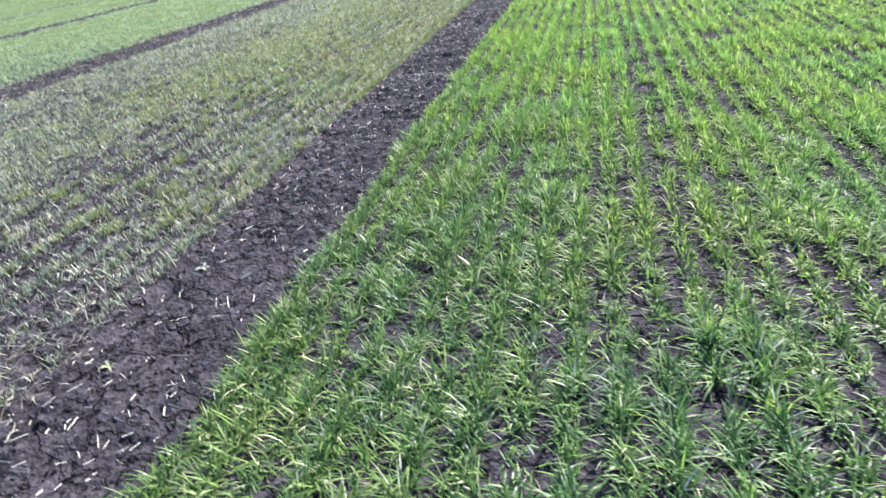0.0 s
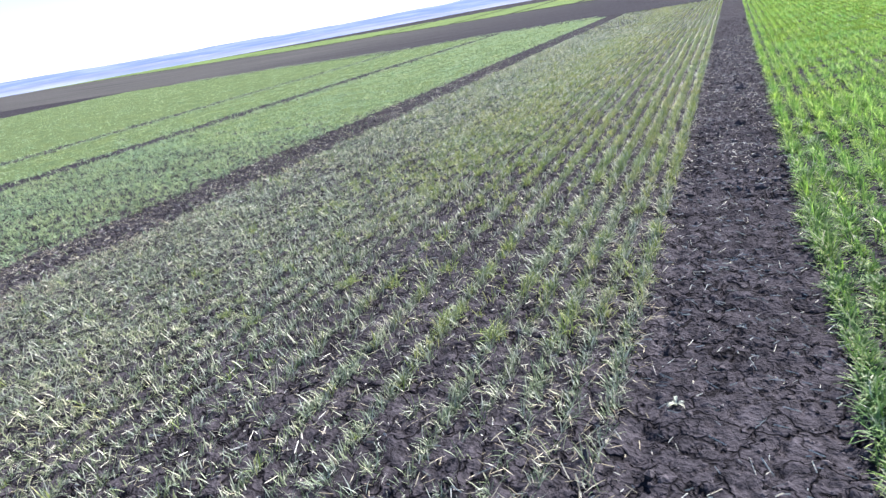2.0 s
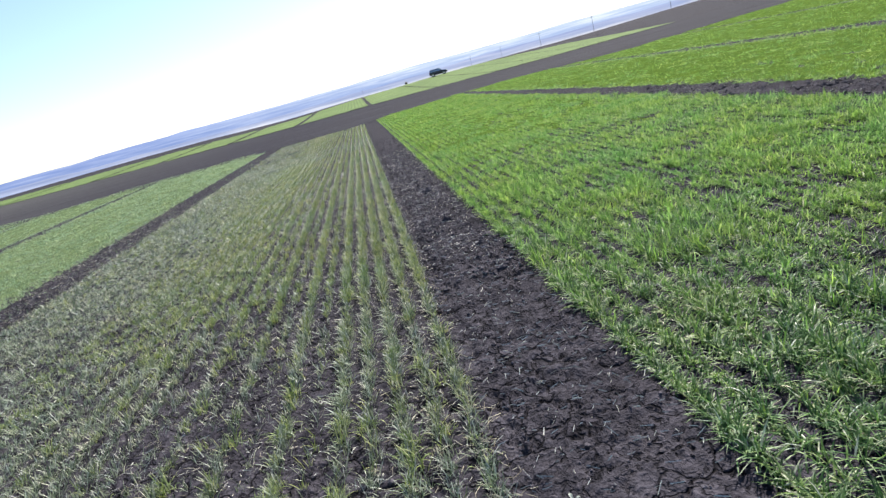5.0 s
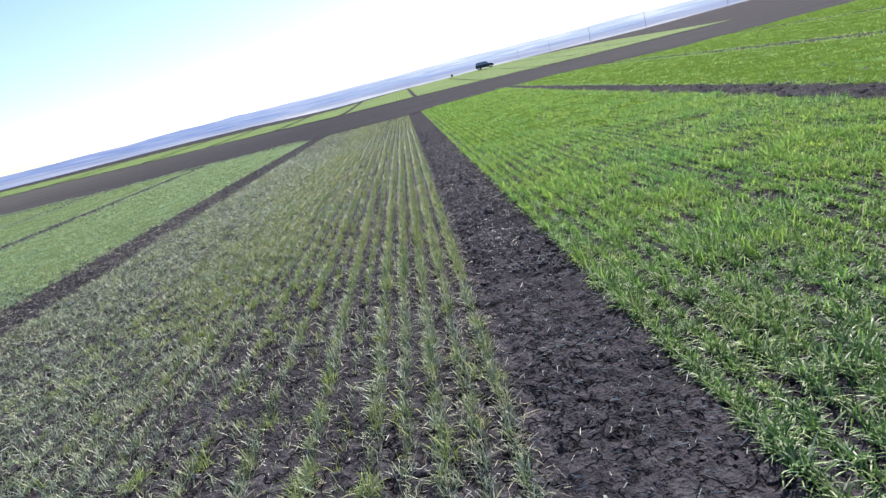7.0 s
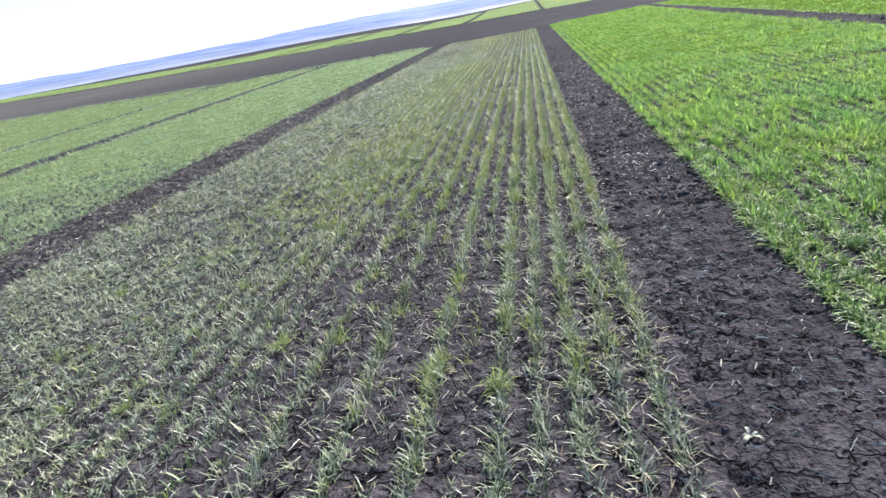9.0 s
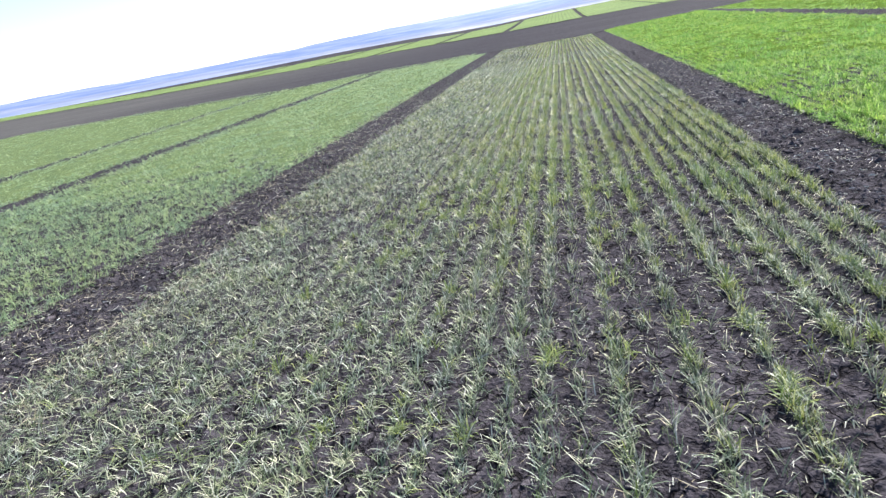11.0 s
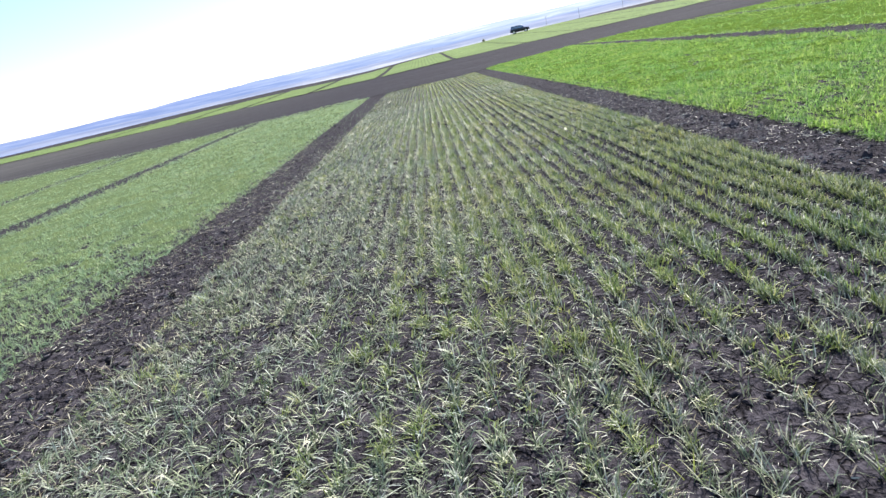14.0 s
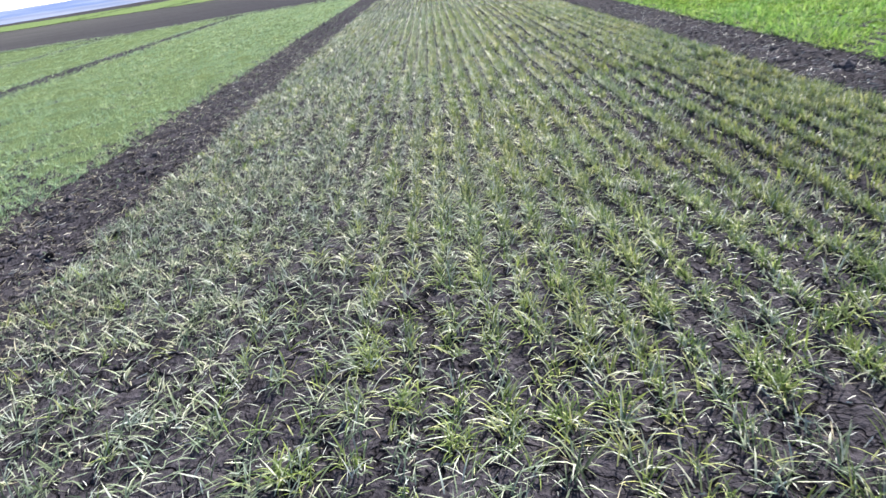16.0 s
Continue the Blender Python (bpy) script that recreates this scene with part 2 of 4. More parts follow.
# Shrub leaves greyed and lightened to paint in distant haze.
TWIG = leaf("hazy shrub leaf", [(0.0, (0.30, 0.30, 0.29)), (1.0, (0.48, 0.47, 0.44))], (0.9, 0.9, 0.9), (1.1, 1.1, 1.0))


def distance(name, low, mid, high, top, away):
    """Country kilometres away, glowing, with haze painted into its colour: pale in the valley, blue on the ridge, with
    broken streaks of fields and mist.
    """
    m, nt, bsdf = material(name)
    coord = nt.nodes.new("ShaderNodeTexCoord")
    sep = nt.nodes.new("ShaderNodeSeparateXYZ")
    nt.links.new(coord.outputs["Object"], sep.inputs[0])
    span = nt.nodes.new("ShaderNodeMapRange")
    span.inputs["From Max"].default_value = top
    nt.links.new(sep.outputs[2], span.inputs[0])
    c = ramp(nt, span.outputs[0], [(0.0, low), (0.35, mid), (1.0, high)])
    # Haze painted paler on the sun's side, bluer on the other.
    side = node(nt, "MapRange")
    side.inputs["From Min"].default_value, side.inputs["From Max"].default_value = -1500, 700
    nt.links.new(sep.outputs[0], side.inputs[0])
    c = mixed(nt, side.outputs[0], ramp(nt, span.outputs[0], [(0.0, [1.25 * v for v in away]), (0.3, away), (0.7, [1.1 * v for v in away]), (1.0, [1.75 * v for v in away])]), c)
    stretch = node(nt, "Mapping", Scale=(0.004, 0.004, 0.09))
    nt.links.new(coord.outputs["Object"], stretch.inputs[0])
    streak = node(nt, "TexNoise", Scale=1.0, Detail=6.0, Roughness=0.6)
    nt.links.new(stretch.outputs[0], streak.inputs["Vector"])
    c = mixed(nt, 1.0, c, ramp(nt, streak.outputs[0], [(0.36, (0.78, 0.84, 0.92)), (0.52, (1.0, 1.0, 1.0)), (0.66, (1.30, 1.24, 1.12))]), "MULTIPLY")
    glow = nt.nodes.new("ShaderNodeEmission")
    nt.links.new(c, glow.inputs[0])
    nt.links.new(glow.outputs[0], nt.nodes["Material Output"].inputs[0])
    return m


HAZE_NEAR = distance("painted valley haze", (0.410, 0.425, 0.470), (0.230, 0.258, 0.355), (0.175, 0.215, 0.360), 45.0, (0.175, 0.208, 0.320))
HAZE_FAR = distance("painted ridge haze", (0.190, 0.235, 0.375), (0.215, 0.270, 0.415), (0.375, 0.425, 0.480), 118.0, (0.150, 0.196, 0.345))

# ---- terrain ----
rng = np.random.default_rng(7)
TABLE = rng.random((256, 256))
JIT_X, JIT_Y = rng.random((256, 256)), rng.random((256, 256))


def value_noise(x, y):
    xi, yi = np.floor(x).astype(int), np.floor(y).astype(int)
    u, v = x - xi, y - yi
    u, v = u * u * (3 - 2 * u), v * v * (3 - 2 * v)
    a, b = TABLE[xi & 255, yi & 255], TABLE[(xi + 1) & 255, yi & 255]
    c, d = TABLE[xi & 255, (yi + 1) & 255], TABLE[(xi + 1) & 255, (yi + 1) & 255]
    return (a * (1 - u) + b * u) * (1 - v) + (c * (1 - u) + d * u) * v - 0.5


def fractal(x, y, octaves=4, gain=0.5):
    total, amp = np.zeros_like(x), 1.0
    for k in range(octaves):
        total += amp * value_noise(x * 2**k + 17.3 * k, y * 2**k + 5.1 * k)
        amp *= gain
    return total


def cells(x, y):
    """Distances to the nearest and second nearest of scattered points, one a unit square."""
    xi, yi = np.floor(x).astype(int), np.floor(y).astype(int)
    near, second = np.full(x.shape, 9.0), np.full(x.shape, 9.0)
    for i in (-1, 0, 1):
        for j in (-1, 0, 1):
            px, py = xi + i + JIT_X[(xi + i) & 255, (yi + j) & 255], yi + j + JIT_Y[(xi + i) & 255, (yi + j) & 255]
            d = np.hypot(x - px, y - py)
            second = np.minimum(second, np.maximum(near, d))
            near = np.minimum(near, d)
    return near, second


def smooth(a, b, v):
    s = np.clip((v - a) / (b - a), 0, 1)
    return s * s * (3 - 2 * s)


EYE_Z = 1.437
CREST_AZ = [-180, -60, -33, -25, -20, -13, -10, -6, 0, 5, 8, 15, 20, 24, 28, 40, 90, 180]
CREST_EL = [-0.3, -0.1, -0.06, 0.0, 0.06, 0.04, -0.05, -0.12, 0.03, 0.06, 0.12, 0.15, 0.12, 0.18, 0.28, 0.4, 0.0, -0.3]


def terrain(x, y):
    """The broad lie of the land: level plots, a low crest about 170 m off, falling away behind it."""
    x, y = np.asarray(x, float), np.asarray(y, float)
    r, az = np.hypot(x + 0.9, y - 1.3), np.degrees(np.arctan2(x + 0.9, y - 1.3))
    el = np.interp(az, CREST_AZ, CREST_EL)
    crest = EYE_Z + 170 * np.tan(np.radians(el))
    rise = crest * smooth(75, 170, r)
    beyond = EYE_Z + r * np.tan(np.radians(el - 0.05 * smooth(170, 400, r))) - 14 * smooth(500, 1500, r)
    return np.where(r < 170, rise, np.minimum(beyond, crest + 0.02 * r))


# Edges of the bare lanes between the sown plots, as x along y.
def lane_a(y): return -0.72 + 0 * y, 0.04 + 0 * y
def lane_b(y): return -6.31 + 0 * y, -5.44 + 0 * y
def lane_c(y): return -11.6 - 0.035 * y, -10.9 - 0.035 * y
def lane_d(y): return -14.55 - 0.11 * y, -14.05 - 0.11 * y
def lane_e(y): return 4.35 + 0.035 * y, 5.25 + 0.028 * y
def lane_f(y): return 10.1 + 0.045 * y, 10.7 + 0.045 * y
def lane_g(y): return 17.95 + 0.04 * y, 18.45 + 0.04 * y


def front(x):
    """Near edge of the wide tilled strip."""
    edge = np.interp(x, [-60, -26, -18, -12, -6, -2, -0.4, 0.8, 6, 10, 13, 16, 20, 30, 60], [40, 36, 34, 36, 36, 36.6, 37.0, 39.6, 43.0, 43.0, 40.5, 38.0, 40.0, 43.0, 46])
    return edge + 0.25 * np.sin(x * 0.8) + 0.15 * np.sin(x * 2.1 + 1)


def back(x):
    return 90 - 0.3 * np.clip(x, 0, 60) + 0.8 * np.sin(x * 0.21)


def relief(x, y):
    """Clods, crumbs and cracks of the near ground."""
    r = np.hypot(x + 1.5, y - 3.5)
    fade = np.clip((20 - r) / 12, 0, 1)
    ragged = 0.05 * fractal(x * 0 + 3, y * 5, 3)
    near, second = cells(x * 14 + 1.2 * fractal(x * 9, y * 9, 2), y * 14)
    big, big2 = cells(x * 5.2 + 40 + 0.9 * fractal(x * 6, y * 6, 2), y * 6.4 + 0.9 * fractal(x * 6 + 31, y * 6, 2))
    bare = np.zeros_like(x)
    rough = np.zeros_like(x)
    for lane, coarse in ((lane_a, 0.12), (lane_b, 0.5 * smooth(3.5, 7.5, y) + 0.15), (lane_c, 0.8), (lane_e, 1.0)):
        lo, hi = lane(y)
        inside = smooth(lo - 0.05, lo + 0.05, x + ragged) * (1 - smooth(hi - 0.05, hi + 0.05, x + ragged))
        bare = np.maximum(bare, inside)
        rough = np.maximum(rough, inside * coarse)
    packed = 1 - 0.75 * np.exp(-(((x + 0.42) / 0.34) ** 2) - ((y - 2.75) / 0.42) ** 2)
    z = 0.014 * fractal(x * 3, y * 3, 3) + (0.013 * fractal(x * 13, y * 13, 3, 0.6) + 0.016 * fractal(x * 36 + 7, y * 36, 2, 0.6)) * packed
    z += packed * (0.009 + 0.044 * rough) * (0.55 - near) * smooth(-0.45, 0.25, fractal(x * 1.7 + 9, y * 1.7, 3))
    z -= 0.019 * (1 - smooth(0.012, 0.065, big2 - big)) * smooth(-0.25, 0.0, fractal(x * 0.9 + 30, y * 0.9, 2) + 0.05)
    z -= 0.012 * bare
    z -= 0.022 * np.exp(-(((x + 0.655 + 0.3 * ragged) / 0.045) ** 2))
    z += 0.034 * fractal(x * 0.8 + 5, y * 3.7, 2) * bare
    sown = smooth(-5.3, -3.9, x) * (1 - smooth(-0.80, -0.70, x))
    z += 0.009 * np.cos((x + 0.78) * 2 * np.pi / 0.1475) * sown * (0.6 + 0.8 * fractal(x * 2, y * 0.7, 2))
    return z * fade


def mesh_from(name, verts, faces, mat, smooth_faces=True):
    """A mesh object from arrays of corners and of equal-sized faces (or a list of such arrays)."""
    me = bpy.data.meshes.new(name)
    groups = faces if isinstance(faces, list) else [faces]
    loops = np.concatenate([g.ravel() for g in groups]).astype(np.int32)
    sizes = np.concatenate([np.full(len(g), g.shape[1]) for g in groups]).astype(np.int32)
    me.vertices.add(len(verts))
    me.vertices.foreach_set("co", np.asarray(verts, np.float32).ravel())
    me.loops.add(len(loops))
    me.loops.foreach_set("vertex_index", loops)
    me.polygons.add(len(sizes))
    me.polygons.foreach_set("loop_start", np.concatenate([[0], np.cumsum(sizes)[:-1]]).astype(np.int32))
    me.polygons.foreach_set("use_smooth", np.full(len(sizes), smooth_faces))
    me.update(calc_edges=True)
    me.materials.append(mat)
    return new(name, me)


def sheet(name, xs, ys, height, mat):
    """A sheet over a grid; xs may bend along y."""
    gx, gy = np.meshgrid(xs, ys)
    gx, gy, gz = height(gx, gy)
    n, m = len(ys), len(xs)
    idx = np.arange(n * m).reshape(n, m)
    quads = np.stack([idx[:-1, :-1], idx[:-1, 1:], idx[1:, 1:], idx[1:, :-1]], -1).reshape(-1, 4)
    return mesh_from(name, np.stack([gx, gy, gz], -1).reshape(-1, 3), quads, mat)


def spread(runs, far_lo, far_hi, grow):
    """Even steps over the given runs (from, to, step), then ever longer ones out to the far ends."""
    out = np.concatenate([np.arange(a, b, step) for a, b, step in runs]).tolist()
    s, v = runs[-1][2], runs[-1][1]
    while v < far_hi:
        out.append(v)
        s *= grow
        v += s
    out.append(far_hi)
    s, v, left = runs[0][2], out[0], []
    while v > far_lo:
        s *= grow
        v -= s
        left.append(max(v, far_lo))
    return np.array(left[::-1] + out)


ground = sheet("ground", spread([(-6.6, -4.6, 0.034), (-4.6, -0.95, 0.022), (-0.95, 0.25, 0.013)], -4600, 4600, 1.14), spread([(1.5, 4.6, 0.014), (4.6, 9.6, 0.022), (9.6, 16, 0.06)], -4600, 4600, 1.14),
               lambda x, y: (x, y, terrain(x, y) + relief(x, y)), SOIL)
tagged(ground, "dark dry cracked earth with bare lanes between wheat plots", "ground", kind="structure")

strip = sheet("tilled_strip", np.linspace(-260, 120, 381), np.linspace(0, 1, 30),
              lambda x, v: (x, front(x) + v * (back(x) - front(x)), terrain(x, front(x) + v * (back(x) - front(x))) + 0.02 + 0.02 * fractal(x * 2, v * 90, 3)), TILLED)
tagged(strip, "wide level strip of freshly tilled dark earth", "soil", kind="structure")


# ---- wheat ----
def blades(name, x, y, length, width, lift, droop, segments, mat, base_z=-0.004):
    """Tapered, bending leaves rooted at x, y. lift: angle at the root; droop: how far they bend over."""
    n = len(x)
    turn = rng.random(n) * 2 * np.pi
    ca, sa = np.cos(turn), np.sin(turn)
    z0 = terrain(x, y) + relief(x, y) + base_z
    px, pz = np.zeros(n), np.zeros(n)
    side = width / 2
    rings = []
    for k in range(segments + 1):
        w = side * (0.75, 1.0, 0.8, 0.5)[k] if segments > 1 else side
        cx, cy = x + px * ca, y + px * sa
        z = np.maximum(z0 + pz, z0 + 0.002)
        if k < segments:
            rings.append(np.stack([np.stack([cx - sa * w, cy + ca * w, z], -1), np.stack([cx + sa * w, cy - ca * w, z], -1)], 1))
            bend = lift - droop * (k + 0.5) / segments
            px, pz = px + np.cos(bend) * length / segments, pz + np.sin(bend) * length / segments
        else:
            rings.append(np.stack([cx, cy, z], -1)[:, None])
    verts = np.concatenate(rings, 1)
    per = verts.shape[1]
    base = (np.arange(n) * per)[:, None]
    groups = [base + np.array([[2 * k, 2 * k + 1, 2 * k + 3, 2 * k + 2]]) for k in range(segments - 1)]
    groups.append(base + np.array([[2 * segments - 2, 2 * segments - 1, 2 * segments]]))
    ob = mesh_from(name, verts.reshape(-1, 3), groups, mat)
    steps = np.repeat(np.arange(segments), 2).tolist() + [segments]
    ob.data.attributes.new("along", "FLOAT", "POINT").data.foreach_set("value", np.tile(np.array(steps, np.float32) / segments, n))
    return ob


def tufts(left, right, y0, y1, row, along, per, vigour=None, wander=0.014, weak=None, close=1.0):
    """Roots of the leaves in drill rows between two edges: tufts along each row, thinned by the patchiness of the stand."""
    lo, hi = left(np.array([y0, y1])).min(), right(np.array([y0, y1])).max()
    rows_x = np.arange(hi - 0.06, lo, -row) if weak is not None else np.arange(lo + 0.035, hi, row)
    strength = rng.uniform(0.75, 1.0, len(rows_x))
    if weak is not None:
        strength[: len(weak)] = weak[: len(strength)]
    ys = np.arange(y0, y1, along)
    gx, gy = np.meshgrid(rows_x, ys)
    strong = np.broadcast_to(strength, gx.shape).ravel()
    gx, gy = gx.ravel(), gy.ravel()
    gy = gy + rng.uniform(-0.5, 0.5, len(gy)) * along
    loose = wander if np.isscalar(wander) else np.interp(-gx, *wander)
    gx = gx + rng.normal(0, 1, len(gx)) * loose
    wave = 0.10 * fractal(gy * 2.3 + 11, gy * 0 + 3, 3)
    keep = (gx > left(gy) - 0.02 + wave) & (gx < right(gy) + 0.03 + wave) & (gy < front(gx)) & (rng.random(len(gx)) < strong)
    if vigour is not None:
        keep &= rng.random(len(gx)) < vigour(gx, gy)
    gx, gy = gx[keep], gy[keep]
    gx, gy = np.repeat(gx, per), np.repeat(gy, per)
    return gx + rng.normal(0, 0.011 * close, len(gx)), gy + rng.normal(0, 0.013 * close, len(gy))


def stand(label, left, right, bands, row, mat, size=1.0, lift=(35, 80), droop=(10, 70), vigour=None, wander=0.014, weak=None, far_lit_mat=None, clumps=0.6, close=1.0, upright=None):
    """One sown plot, from near to far in bands of (from, to, step along the row, leaves a tuft, leaf length, leaf width, segments)."""
    plot = new("wheat_plot")
    tagged(plot, label, "wheat", group="sown wheat plots", kind="stuff")
    for y0, y1, along, per, length, width, segments in bands:
        x, y = tufts(left, right, y0, y1, row, along, per, vigour, wander, weak, close)
        # Farther leaves swap to the backlit colour, a lit twin of the near one.
        second = rng.random(len(x)) < smooth(2.4, 8.2, y + 0.8 * x) if far_lit_mat else np.zeros(len(x), bool)
        for chosen, tint in ((~second, mat), (second, far_lit_mat)):
            n = int(chosen.sum())
            if n < 3:
                continue
            clump = np.clip(1.0 + clumps * fractal(x[chosen] * 4.5 + 7, y[chosen] * 3.5, 2), 0.45, 1.5)
            up = upright(x[chosen], y[chosen]) if upright else np.zeros(n)
            rise, bend = rng.uniform(*lift, n), rng.uniform(*droop, n)
            ob = blades("wheat_leaves", x[chosen], y[chosen], length * size * clump * rng.uniform(0.5, 1.3, n) * (1 - 0.15 * up), width * rng.uniform(0.7, 1.3, n),
                        np.radians(rise + up * 0.55 * (86 - rise)), np.radians(bend * (1 - 0.35 * up)), segments, tint)
            ob.parent = plot
            ob["kind"] = "stuff"
    return plot


def patchy(amount, floor, scale=1.3):
    return lambda x, y: np.clip(floor + amount * (0.5 + fractal(x * scale + 50, y * scale * 0.6, 3)), 0, 1)


def bare_patch(x, y):
    """A poor spot in the thin plot."""
    return np.exp(-((x + 2.5) / 0.8) ** 2 - ((y - 6.2) / 0.7) ** 2)


def sparse_near(x, y):
    """The thin plot: gaps near its edge by the first lane, fuller towards the other side and farther on."""
    base = 0.66 + 0.46 * smooth(2.0, 3.0, -x) * (0.9 + 0.1 * smooth(2.6, 4.2, y)) + 0.40 * smooth(4.2, 7.5, y) * smooth(-2.6, -1.6, x) - 0.46 * smooth(2.2, 3.2, -x) * smooth(4.9, 6.0, y) * (1 - smooth(6.9, 8.4, y)) + 0.3 * smooth(8, 11, y) - 0.30 * bare_patch(x, y) - 0.38 * smooth(-1.7, -1.0, x) * (1 - smooth(2.7, 3.4, y))
    base = base + 0.16 * smooth(-2.8, -1.9, x) * (1 - smooth(4.5, 5.5, y))
    return np.clip(base + 0.36 * fractal(x * 1.8, y * 1.1, 3) + 0.75 * fractal(x * 6.8 + 2, y * 3.2, 2) * smooth(-3.4, -2.0, x), 0.12, 1)


def tufted(x, y):
    return -0.25 * bare_patch(x, y) + 0.06 + 0.20 * smooth(-2.6, -1.4, x) * smooth(2.4, 3.8, y) + 0.85 * smooth(4.8, 6.6, y) * smooth(-4.2, -2.4, x) - 0.2 * smooth(-1.7, -1.0, x) * (1 - smooth(2.9, 3.7, y)) + 0.40 * smooth(7.5, 12, y) * (0.3 + 0.7 * smooth(-4.6, -2.0, x))


def lush_gaps(x, y):
    """Holes in the green plot, and a drill row that failed."""
    holes = sum(np.exp(-((x - a) / w) ** 2 - ((y - b) / (1.1 * w)) ** 2) for a, b, w in ((0.29, 3.22, 0.10), (0.55, 3.30, 0.09), (1.58, 5.80, 0.16), (3.36, 10.5, 0.35), (2.5, 7.7, 0.25), (0.88, 2.5, 0.08), (1.7, 2.3, 0.12)))
    row = np.exp(-((x - 1.67) / 0.055) ** 2) * smooth(2.6, 3.6, y) * (1 - smooth(8, 10, y))
    return np.clip(1 - holes - 0.8 * row, 0, 1)


ROWS_A = [1.0, 0.9, 0.9, 0.9, 0.8, 0.3, 0.9, 0.25, 0.9, 0.3, 0.9, 0.4, 0.8]
LOOSE = ([0.0, 1.6, 2.4, 3.2, 4.2, 6.0], [0.012, 0.012, 0.016, 0.018, 0.022, 0.038])
LUSH_LOOSE = ([-5.0, -1.7, -1.1, -0.5, 0.0], [0.013, 0.013, 0.021, 0.016, 0.012])


def in_rows(x, y):
    """How far the leaves of the thin plot keep to their rows: most beside the first lane."""
    return smooth(-4.4, -2.2, x) * (1 - 0.45 * smooth(8, 16, y)) * (1 - 0.5 * smooth(5, 7.5, y) * smooth(1.6, 2.6, -x))


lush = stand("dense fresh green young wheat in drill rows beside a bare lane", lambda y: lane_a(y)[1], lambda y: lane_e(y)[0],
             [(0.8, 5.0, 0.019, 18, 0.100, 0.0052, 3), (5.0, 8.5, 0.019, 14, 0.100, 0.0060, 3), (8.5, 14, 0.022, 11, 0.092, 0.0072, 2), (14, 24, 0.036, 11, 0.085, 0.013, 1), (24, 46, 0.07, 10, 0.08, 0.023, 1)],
             0.1475, LUSH, vigour=lambda x, y: (patchy(0.8, 0.70, 2.6)(x, y) + 0.9 * fractal(x * 9 + 3, y * 9, 2) + 0.25 * smooth(5, 10, y)) * lush_gaps(x, y), lift=(5, 86), droop=(10, 115), wander=LUSH_LOOSE, far_lit_mat=VIVID, clumps=1.1, close=1.5, upright=lambda x, y: 0.40 - 0.35 * smooth(6, 11, y))
thin = stand("thin pale grey-green wheat with drooping leaf tips in drill rows", lambda y: lane_b(y)[1], lambda y: lane_a(y)[0],
             [(1.4, 5.2, 0.0145, 8, 0.080, 0.0033, 3), (5.2, 9.2, 0.0165, 8, 0.090, 0.0043, 3), (9.2, 15, 0.019, 8, 0.088, 0.0062, 2), (15, 24, 0.028, 9, 0.082, 0.0095, 2), (24, 44, 0.06, 8, 0.070, 0.016, 1)],
             0.1475, PALE, lift=(0, 75), droop=(5, 105), vigour=sparse_near, wander=LOOSE, weak=ROWS_A, close=1.35, upright=in_rows)
fresh = stand("bright yellow-green upright wheat tufts along the thin rows", lambda y: lane_b(y)[1], lambda y: lane_a(y)[0],
              [(1.4, 6.2, 0.026, 7, 0.090, 0.0039, 3), (6.2, 9.2, 0.021, 9, 0.090, 0.0046, 3), (9.2, 20, 0.028, 9, 0.084, 0.0068, 2), (20, 44, 0.075, 11, 0.074, 0.014, 1)],
              0.1475, BRIGHT, lift=(15, 82), droop=(15, 95), vigour=tufted, wander=LOOSE, weak=ROWS_A, close=1.2, upright=in_rows)
cool = stand("even blue-green wheat plot beyond a bare lane", lambda y: lane_c(y)[1], lambda y: lane_b(y)[0],
             [(3, 10, 0.024, 9, 0.080, 0.0060, 2), (10, 18, 0.034, 9, 0.085, 0.0110, 1), (18, 44, 0.08, 10, 0.085, 0.024, 1)], 0.15, COOL, vigour=patchy(0.3, 0.85), lift=(0, 75), wander=0.04)
cool_b = stand("even blue-green wheat plot beyond a narrow lane", lambda y: lane_d(y)[1], lambda y: lane_c(y)[0],
               [(4, 18, 0.07, 11, 0.09, 0.019, 1), (18, 44, 0.11, 10, 0.085, 0.030, 1)], 0.15, COOL, vigour=patchy(0.4, 0.8), lift=(0, 50), droop=(0, 45), wander=0.03)
cool_c = stand("even blue-green wheat field towards the far side", lambda y: -46 + 0 * y, lambda y: lane_d(y)[0],
               [(8, 44, 0.19, 9, 0.09, 0.046, 1)], 0.22, COOL, vigour=patchy(0.4, 0.8), lift=(0, 45), droop=(0, 40), wander=0.05)
bright_b = stand("dense bright green wheat plot beyond a dark lane", lambda y: lane_e(y)[1], lambda y: lane_f(y)[0],
                 [(4, 16, 0.055, 10, 0.10, 0.013, 1), (16, 46, 0.09, 9, 0.09, 0.023, 1)], 0.15, VIVID, vigour=patchy(0.4, 0.85), lift=(0, 55), droop=(0, 50), wander=0.04, clumps=0.8)
bright_c = stand("dense bright green wheat plot between narrow lanes", lambda y: lane_f(y)[1], lambda y: lane_g(y)[0],
                 [(8, 46, 0.10, 10, 0.09, 0.02, 1)], 0.16, VIVID, vigour=patchy(0.4, 0.8), lift=(0, 50), droop=(0, 45), wander=0.03)
bright_d = stand("dense bright green wheat field at the far side", lambda y: lane_g(y)[1], lambda y: 44 + 0 * y,
                 [(10, 48, 0.21, 9, 0.09, 0.042, 1)], 0.22, VIVID, vigour=patchy(0.4, 0.8), lift=(0, 45), droop=(0, 40), wander=0.05)

